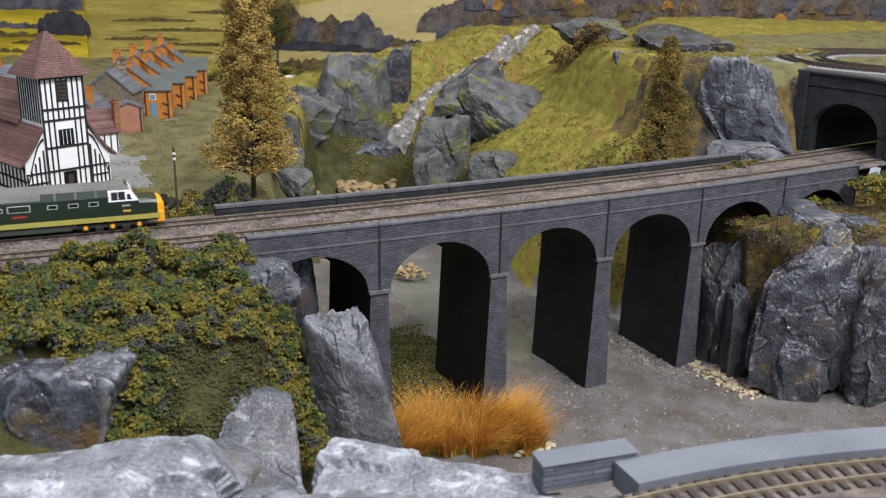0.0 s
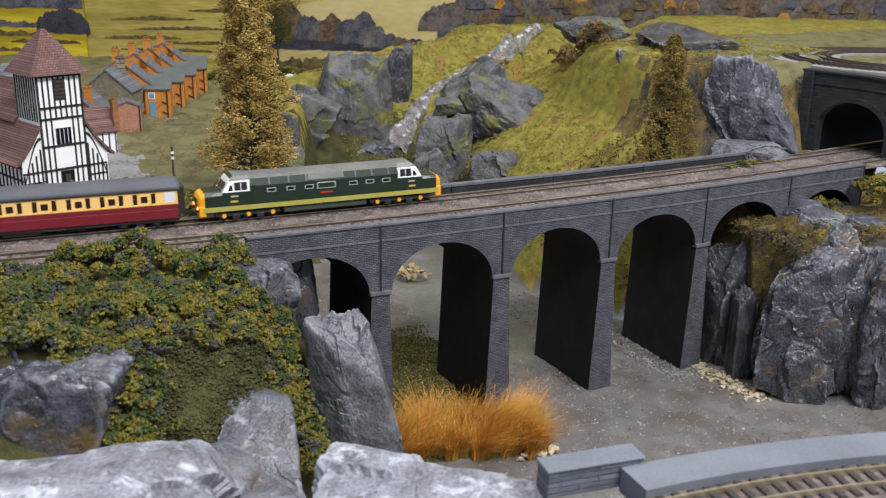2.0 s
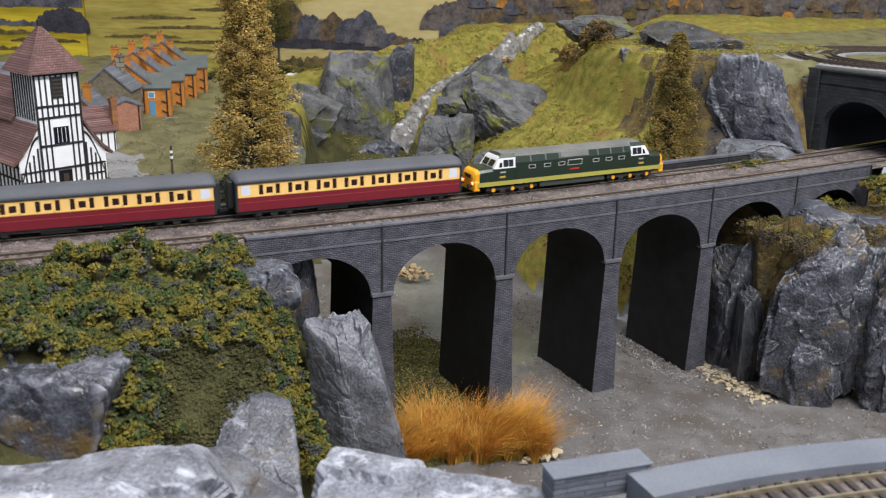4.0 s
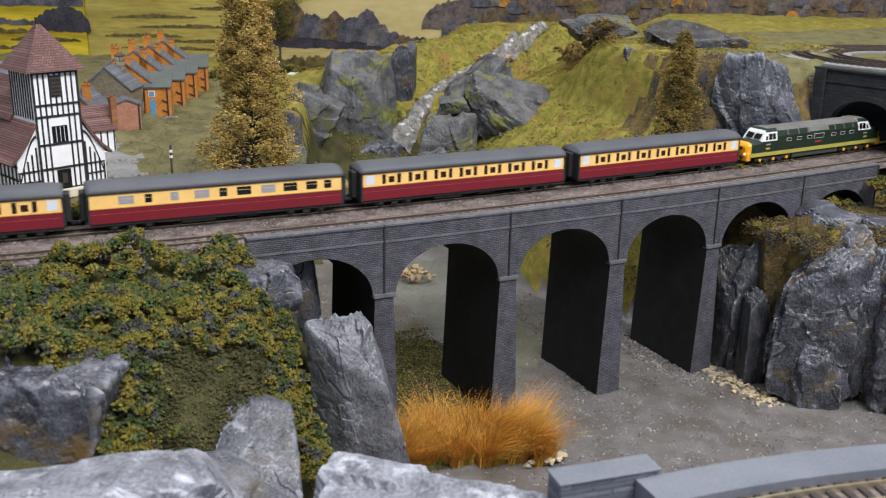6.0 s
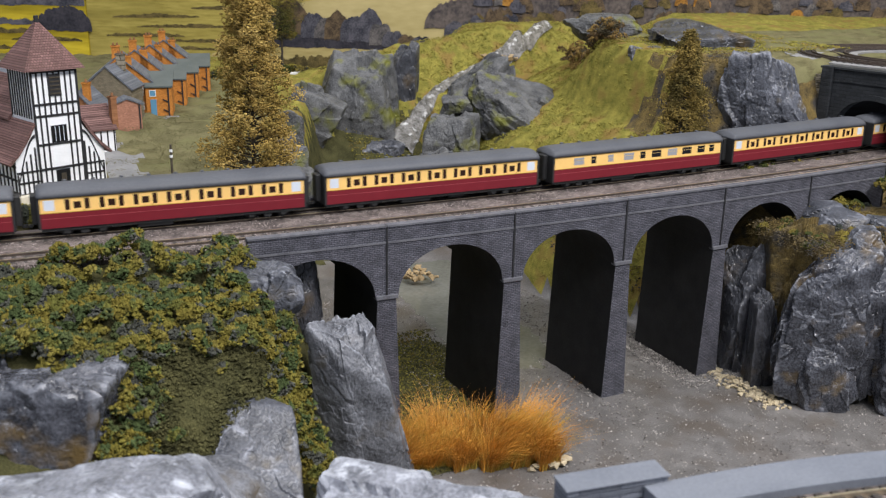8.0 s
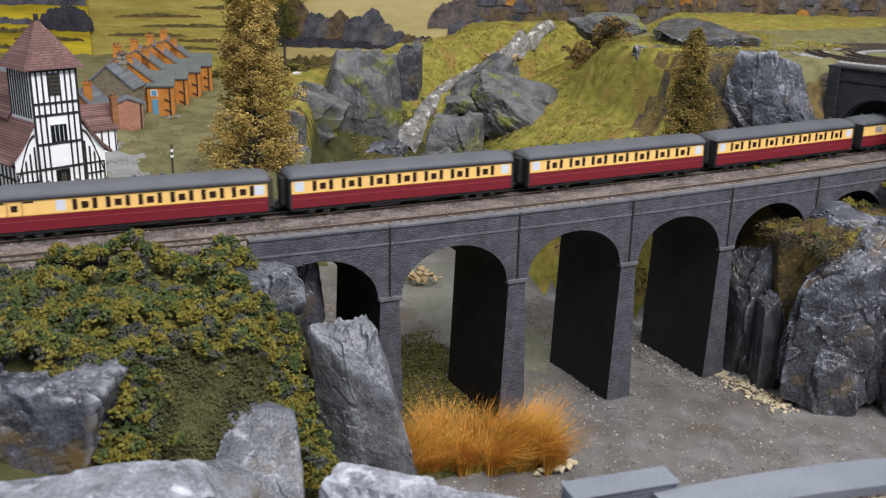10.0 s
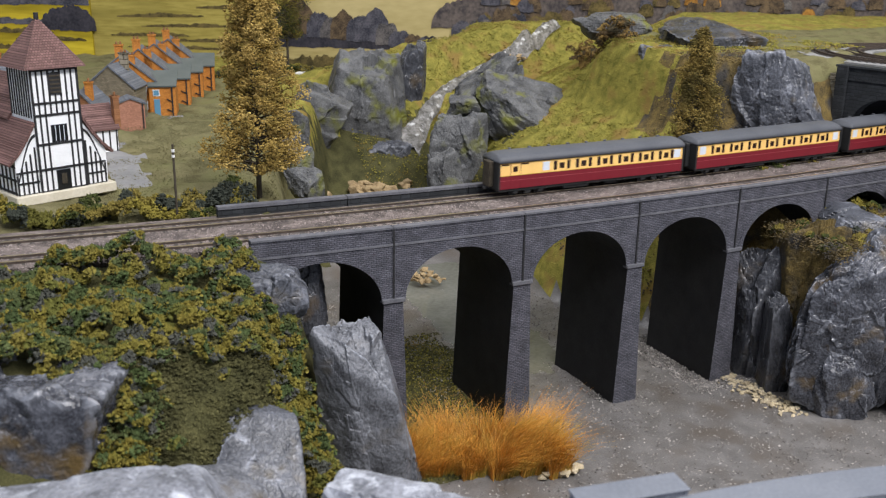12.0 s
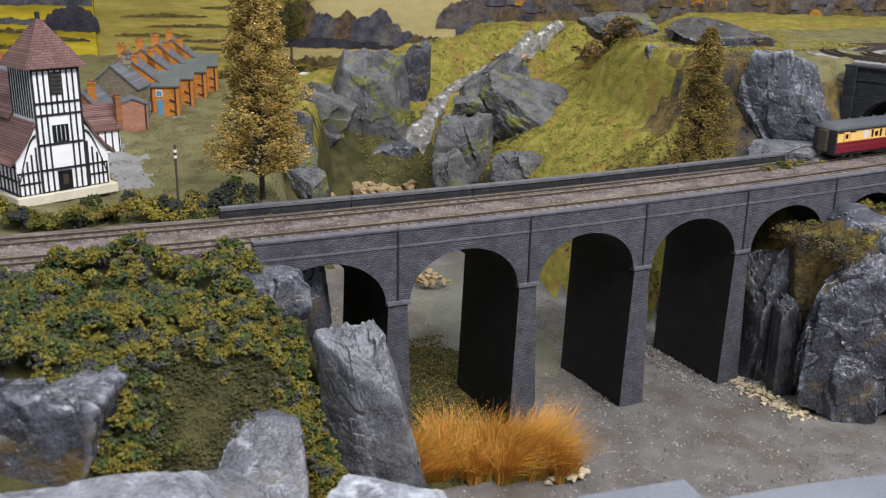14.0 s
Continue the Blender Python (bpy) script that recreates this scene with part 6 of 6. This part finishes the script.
def locomotive():
    L = 14.3
    o = empty("diesel_locomotive", P(0, 0, RAIL_Z), "two-tone green diesel locomotive with yellow nose ends", "locomotive")
    half, floor, side, top = 0.9, 0.62, 2.05, 2.55
    lower = [(-half, floor), (-half, floor + 0.27), (half, floor + 0.27), (half, floor)]
    bm = bmesh.new()
    extrude_x(bm, lower, 0.25, L - 0.25)
    part("lower_band", bm, M["lime"], o, "lime green lower band")
    # main body between the cabs, upper quarter panels sloping in
    sec = [(-half, floor + 0.27), (-half, 1.92), (-0.74, 2.30), (0.74, 2.30), (half, 1.92), (half, floor + 0.27)]
    bm = bmesh.new()
    extrude_x(bm, sec, 2.8, L - 2.8)
    part("body", bm, M["green"], o)
    roof = [(-0.745, 2.28), (-0.62, 2.44), (-0.3, 2.53), (0.3, 2.53), (0.62, 2.44), (0.745, 2.28)]
    bm = bmesh.new()
    extrude_x(bm, roof, 1.95, L - 1.95)
    part("roof", bm, M["roof_grey"], o, "weathered grey roof")
    bm = bmesh.new()
    box(bm, L / 2 - 1.05, L / 2 + 1.05, -0.86, -0.6, 2.0, 2.32, m=None)
    for v in bm.verts:
        if v.co.z > 2.2 and v.co.y < -0.7:
            v.co.y = -0.735
        elif v.co.y < -0.7:
            v.co.y = -0.885
    part("roof_panel", bm, M["roof_grey"], o, "grey radiator panel")
    for x in (3.9, 5.0, 6.0, 8.9, 9.9, 10.9):
        bm = bmesh.new()
        vs = box(bm, x - 0.04, x + 0.04, -0.92, -0.6, 1.95, 2.3)
        for v in vs:
            if v.co.y < -0.8:
                v.co.y = -0.755 if v.co.z > 2.2 else -0.905
        part("panel_strip", bm, M["roof_grey"], o)
    for e in (0, 1):
        fx = (lambda x: x) if not e else (lambda x: L - x)
        # nose, rounded, with a yellow end
        bm = bmesh.new()
        rings = []
        for x, s, h in ((1.75, 1.0, 1.72), (0.75, 0.99, 1.70), (0.35, 0.95, 1.66), (0.12, 0.86, 1.55), (0.0, 0.72, 1.38)):
            hw = half * s
            ring = [(-hw, floor + 0.27 * (1 if x > 0.1 else 1)), (-hw, h - 0.2), (-hw + 0.1, h - 0.06), (-hw + 0.25, h), (hw - 0.25, h), (hw - 0.1, h - 0.06), (hw, h - 0.2), (hw, floor + 0.27)]
            rings.append([bm.verts.new((fx(x), y, z)) for y, z in ring])
        for k, (a, b) in enumerate(zip(rings, rings[1:])):
            for i in range(8):
                f = bm.faces.new((a[i], a[(i + 1) % 8], b[(i + 1) % 8], b[i]))
                f.material_index = 1 if k >= 2 else 0
        bm.faces.new(rings[-1]).material_index = 1
        bmesh.ops.recalc_face_normals(bm, faces=bm.faces)
        part("nose", bm, [M["green"], M["yellow"]], o, "nose with yellow warning panel")
        a, b = sorted((fx(0.02), fx(0.4)))
        part("buffer_beam", boxed(a, b, -0.86, 0.86, 0.36, 0.98, bevel=0.05), M["yellow"], o, "yellow buffer beam")
        for y in (-0.5, 0.5):
            bm = bmesh.new()
            a, b = sorted((fx(-0.22), fx(0.05)))
            box(bm, a, b, y - 0.05, y + 0.05, 0.62, 0.72)
            a, b = sorted((fx(-0.26), fx(-0.2)))
            box(bm, a, b, y - 0.13, y + 0.13, 0.54, 0.8, bevel=0.04)
            part("buffer", bm, M["black"], o)
        bm = bmesh.new()
        a, b = sorted((fx(-0.03), fx(0.02)))
        box(bm, a, b, -0.35, 0.35, 1.12, 1.34, bevel=0.03)
        part("headcode_panel", bm, M["black"], o)
        # green cab base and doorway, white window surround above
        def flank(z):
            return float(np.interp(z, (0, 1.66, 2.26, 2.5), (0.905, 0.905, 0.79, 0.62)))
        a, b = sorted((fx(1.3), fx(2.82)))
        part("cab_base", boxed(a, b, -half, half, floor + 0.27, 1.52), M["green"], o)
        bm = bmesh.new()
        ring = [(1.28, 1.5), (1.30, 1.66), (1.66, 2.26), (1.76, 2.38), (1.95, 2.5), (2.82, 2.5), (2.82, 2.26), (2.82, 1.66), (2.82, 1.5)]
        lo = [bm.verts.new((fx(x), -flank(z), z)) for x, z in ring]
        hi = [bm.verts.new((v.co.x, -v.co.y, v.co.z)) for v in lo]
        for k in range(len(ring)):
            f = bm.faces.new((lo[k], lo[(k + 1) % 9], hi[(k + 1) % 9], hi[k]))
            f.material_index = 1 if k == 4 else 2 if k in (0, 3) else 0
        for side in (lo, hi):
            for q, tint in (((0, 1, 7, 8), 2), ((1, 2, 6, 7), 0), ((2, 3, 4, 6), 2), ((4, 5, 6), 2)):
                bm.faces.new([side[k] for k in q]).material_index = tint
        bmesh.ops.recalc_face_normals(bm, faces=bm.faces)
        cab = part("cab", bm, [M["white_paint"], M["roof_grey"], M["green"]], o, "cab with white window surround")
        bm = bmesh.new()
        for s in (-1, 1):
            for x0, x1 in ((1.62, 1.86), (1.96, 2.3), (2.34, 2.66)):
                z0, z1 = 1.74, (2.02 if x0 < 1.7 else 2.16)
                quad = [(fx(x0), z0), (fx(x1), z0), (fx(x1), z1), (fx(x0 + (0.1 if x0 < 1.7 else 0)), z1)]
                bm.faces.new([bm.verts.new((x, s * (flank(z) + 0.012), z)) for x, z in quad])
        for y0, y1 in ((-0.66, -0.05), (0.05, 0.66)):
            a, b = fx(1.34), fx(1.58)
            dx = -0.03 if not e else 0.03
            bm.faces.new([bm.verts.new(q) for q in ((a + dx, y0, 1.78), (a + dx, y1, 1.78), (b + dx, y1, 2.14), (b + dx, y0, 2.14))])
        part("cab_window", bm, M["glass"], cab, "dark cab glazing")
        a, b = sorted((fx(3.25), fx(2.9)))
        part("cab_door", boxed(a, b, -0.912, 0.912, 0.98, 1.95), M["green"], o)
        # number bars and crest
        a, b = sorted((fx(1.75), fx(2.15)))
        part("number_bar", boxed(a, b, -0.91, -0.9, 1.38, 1.47), M["silver"], o)
        a, b = sorted((fx(1.72), fx(2.12)))
        part("crest", boxed(a, b, -0.91, -0.9, 1.08, 1.2), M["gold"], o)
    for y in (-0.62, 0.62):
        part("tail_lamp", boxed(-0.05, 0.03, y - 0.07, y + 0.07, 0.78, 0.92, bevel=0.02), M["tail_lamp"], o, "lit red tail lamp")
    for s in (-1, 1):
        for x in (4.0, 5.1, 6.15, 8.75, 9.75, 10.75):
            y0, y1 = sorted((s * 0.88, s * 0.912))
            w = part("window", boxed(x - 0.25, x + 0.25, y0, y1, 1.5, 1.74), M["silver"], o, "small silver-framed window")
            y0, y1 = sorted((s * 0.9, s * 0.918))
            part("pane", boxed(x - 0.2, x + 0.2, y0, y1, 1.545, 1.7), M["glass"], w)
        y0, y1 = sorted((s * 0.88, s * 0.912))
        g = part("grille", boxed(L / 2 - 0.55, L / 2 + 0.55, y0, y1, 1.45, 1.82, bevel=0.01), M["silver"], o, "silver-framed air grille")
        y0, y1 = sorted((s * 0.9, s * 0.918))
        part("mesh", boxed(L / 2 - 0.49, L / 2 + 0.49, y0, y1, 1.5, 1.77), M["green"], g)
        y0, y1 = sorted((s * 0.895, s * 0.91))
        part("nameplate", boxed(L / 2 - 0.35, L / 2 + 0.35, y0, y1, 1.18, 1.27), M["red"], o, "red nameplate with unreadable lettering")
    part("battery_box", boxed(4.7, L - 4.7, -0.78, 0.78, 0.22, 0.62, bevel=0.04), plain("battery_grey", (0.045, 0.055, 0.045)), o, "dark grey tanks between the bogies")
    bogie(o, 2.7, (-1.35, 0.0, 1.35), True)
    bogie(o, L - 2.7, (-1.35, 0.0, 1.35), True)
    return o


def coach(kind):
    """kind: corridor, dining or brake; length 13.4 cm."""
    L = 13.4
    labels = {"corridor": "maroon and cream corridor coach with grey roof", "dining": "maroon and cream dining coach with wide windows",
              "brake": "maroon and cream brake coach at the train's end"}
    o = empty("railway_coach", P(0, 0, RAIL_Z), labels[kind], "railway coach", "coaches of the train")
    half = 0.93
    bm = bmesh.new()
    extrude_x(bm, [(-half, 0.52), (-half, 1.30), (half, 1.30), (half, 0.52)], 0.1, L - 0.1)
    part("lower_side", bm, M["maroon"], o, "maroon lower panels")
    bm = bmesh.new()
    extrude_x(bm, [(-half, 1.30), (-half + 0.02, 2.06), (half - 0.02, 2.06), (half, 1.30)], 0.1, L - 0.1)
    part("upper_side", bm, M["cream"], o, "cream upper panels")
    for s in (-1, 1):
        y0, y1 = sorted((s * 0.9, s * 0.94))
        for z in (1.28, 2.0):
            part("lining", boxed(0.12, L - 0.12, y0, y1, z, z + 0.035), M["gold"], o, "thin gold lining")
        part("lining", boxed(0.14, L - 0.14, y0, y1, 1.0, 1.02), M["pink_line"], o, "thin pale lining")
    # roof with domed ends
    bm = bmesh.new()
    rings = []
    for x, s in ((0.0, 0.8), (0.25, 0.93), (0.7, 1.0), (L - 0.7, 1.0), (L - 0.25, 0.93), (L, 0.8)):
        ring = []
        for i in range(13):
            a = math.pi * i / 12
            ring.append(bm.verts.new((x, -0.98 * math.cos(a), 2.04 + 0.56 * s * math.sin(a) ** 0.8)))
        rings.append(ring)
    for a, b in zip(rings, rings[1:]):
        for i in range(12):
            bm.faces.new((a[i], a[i + 1], b[i + 1], b[i]))
        bm.faces.new((a[12], a[0], b[0], b[12]))
    bm.faces.new(rings[0]), bm.faces.new(rings[-1])
    bmesh.ops.recalc_face_normals(bm, faces=bm.faces)
    rf = part("roof", bm, M["coach_roof"], o, "dark grey domed roof", True)
    for i in range(9):
        bm = bmesh.new()
        box(bm, 1.3 + i * 1.35, 1.48 + i * 1.35, 0.25, 0.4, 2.52, 2.66, bevel=0.02)
        part("ventilator", bm, M["coach_roof"], rf)
    for x0, x1 in ((0.0, 0.12), (L - 0.12, L)):
        part("coach_end", boxed(x0, x1, -0.94, 0.94, 0.5, 2.1), M["black"], o, "black coach end")
    for x0, x1 in ((-0.3, 0.0), (L, L + 0.3)):
        part("gangway", boxed(x0, x1, -0.36, 0.36, 0.6, 2.1, bevel=0.04), M["bark"] if kind == "brake" else M["black"], o, "corridor gangway bellows")
    part("underframe", boxed(0.1, L - 0.1, -0.85, 0.85, 0.36, 0.53), M["black"], o)
    part("battery_box", boxed(4.6, 6.4, -0.75, 0.75, 0.14, 0.4, bevel=0.04), M["black"], o)
    part("dynamo_box", boxed(7.6, 8.6, -0.7, 0.7, 0.16, 0.4, bevel=0.04), M["black"], o)
    bogie(o, 2.1, (-0.85, 0.85), False)
    bogie(o, L - 2.1, (-0.85, 0.85), False)
    for x0, x1 in ((-0.48, -0.28), (L + 0.28, L + 0.48)):
        part("coupling", boxed(x0, x1, -0.08, 0.08, 0.42, 0.56), M["black"], o)

    def window(x, w, z0=1.46, z1=1.94, m="coach_glass"):
        for s in (-1, 1):
            y0, y1 = sorted((s * 0.89, s * 0.932))
            part("window", boxed(x - w / 2, x + w / 2, y0, y1, z0, z1), M[m], o)

    if kind == "dining":
        for x, w, m in ((1.9, 0.75, "blind"), (3.0, 0.35, "glass"), (4.3, 0.4, "blind"), (5.7, 0.75, "blind"), (6.8, 0.4, "glass"), (7.9, 0.75, "glass"), (9.2, 0.75, "blind"), (10.4, 0.75, "glass"), (11.6, 0.6, "glass"), (12.5, 0.4, "glass")):
            window(x, w, 1.46, 1.9, m)
            window(x, w * 0.9, 1.72, 1.75, "cream")
    else:
        first = 4.3 if kind == "brake" else 1.85
        n = 6 if kind == "brake" else 7
        gap = (12.0 - first) / (n - 1) if kind == "brake" else 1.62
        for i in range(n):
            x = first + i * gap
            window(x, 0.34, 1.46, 1.80)
            for s in (-1, 1):
                y0, y1 = sorted((s * 0.91, s * 0.945))
                part("door_handle", boxed(x + 0.26, x + 0.32, y0, y1, 1.33, 1.38), M["gold"], o)
            if kind != "brake" or i % 1 == 0:
                window(x - 0.46, 0.22, 1.40, 1.94)
                window(x + 0.46, 0.22, 1.40, 1.94)
        if kind == "brake":
            window(3.2, 0.45, 1.42, 1.94, "frosted")
            window(1.12, 0.3, 1.5, 1.82)
            window(0.45, 0.5, 1.9, 1.98)
            window(1.75, 0.5, 1.9, 1.98)
            for x in (0.8, 1.45):
                for s in (-1, 1):
                    y0, y1 = sorted((s * 0.91, s * 0.94))
                    part("door_edge", boxed(x, x + 0.03, y0, y1, 0.55, 1.95), M["maroon"], o)
        else:
            window(0.55, 0.5, 1.42, 1.94, "frosted")
        window(L - 0.55, 0.5, 1.42, 1.94, "frosted")
    return o


loco = locomotive()
corridor, dining, brake = coach("corridor"), coach("dining"), coach("brake")
coaches = [corridor] + [copy_thing(corridor, P(0, 0, RAIL_Z)) for _ in range(4)]
rake = [coaches[0], coaches[1], dining, coaches[2], coaches[3], coaches[4], brake]


# ---- motion ----
def on_line(x_rear, length):
    """Pose of a vehicle whose rear end stands at x_rear on the far line."""
    a, b = x_rear + 0.2 * length, x_rear + 0.8 * length
    ya, yb = float(bend(a)), float(bend(b))
    turn = math.degrees(math.atan2(yb - ya, b - a))
    slope = (yb - ya) / (b - a)
    return P(x_rear, FAR + ya - slope * 0.2 * length, RAIL_Z, 0, 0, turn)


# seconds and the place of the locomotive's front along the line
FRONT = [(0.0, -2.70), (0.8, 3.72), (1.6, 10.14), (2.4, 16.58), (3.2, 23.02), (4.2, 31.3), (5.3, 41.85), (5.9, 49.6), (6.5, 57.45), (7.35, 68.7), (8.2, 80.0),
         (9.25, 94.1), (10.3, 108.1), (11.5, 123.9), (12.7, 139.7), (14.0, 156.8)]


def motions():
    walk(loco, [(t, on_line(x - 14.3, 14.3)) for t, x in FRONT])
    for i, c in enumerate(rake):
        walk(c, [(t, on_line(x - 15.15 - i * 14.35 - 13.4, 13.4)) for t, x in FRONT])


motions()
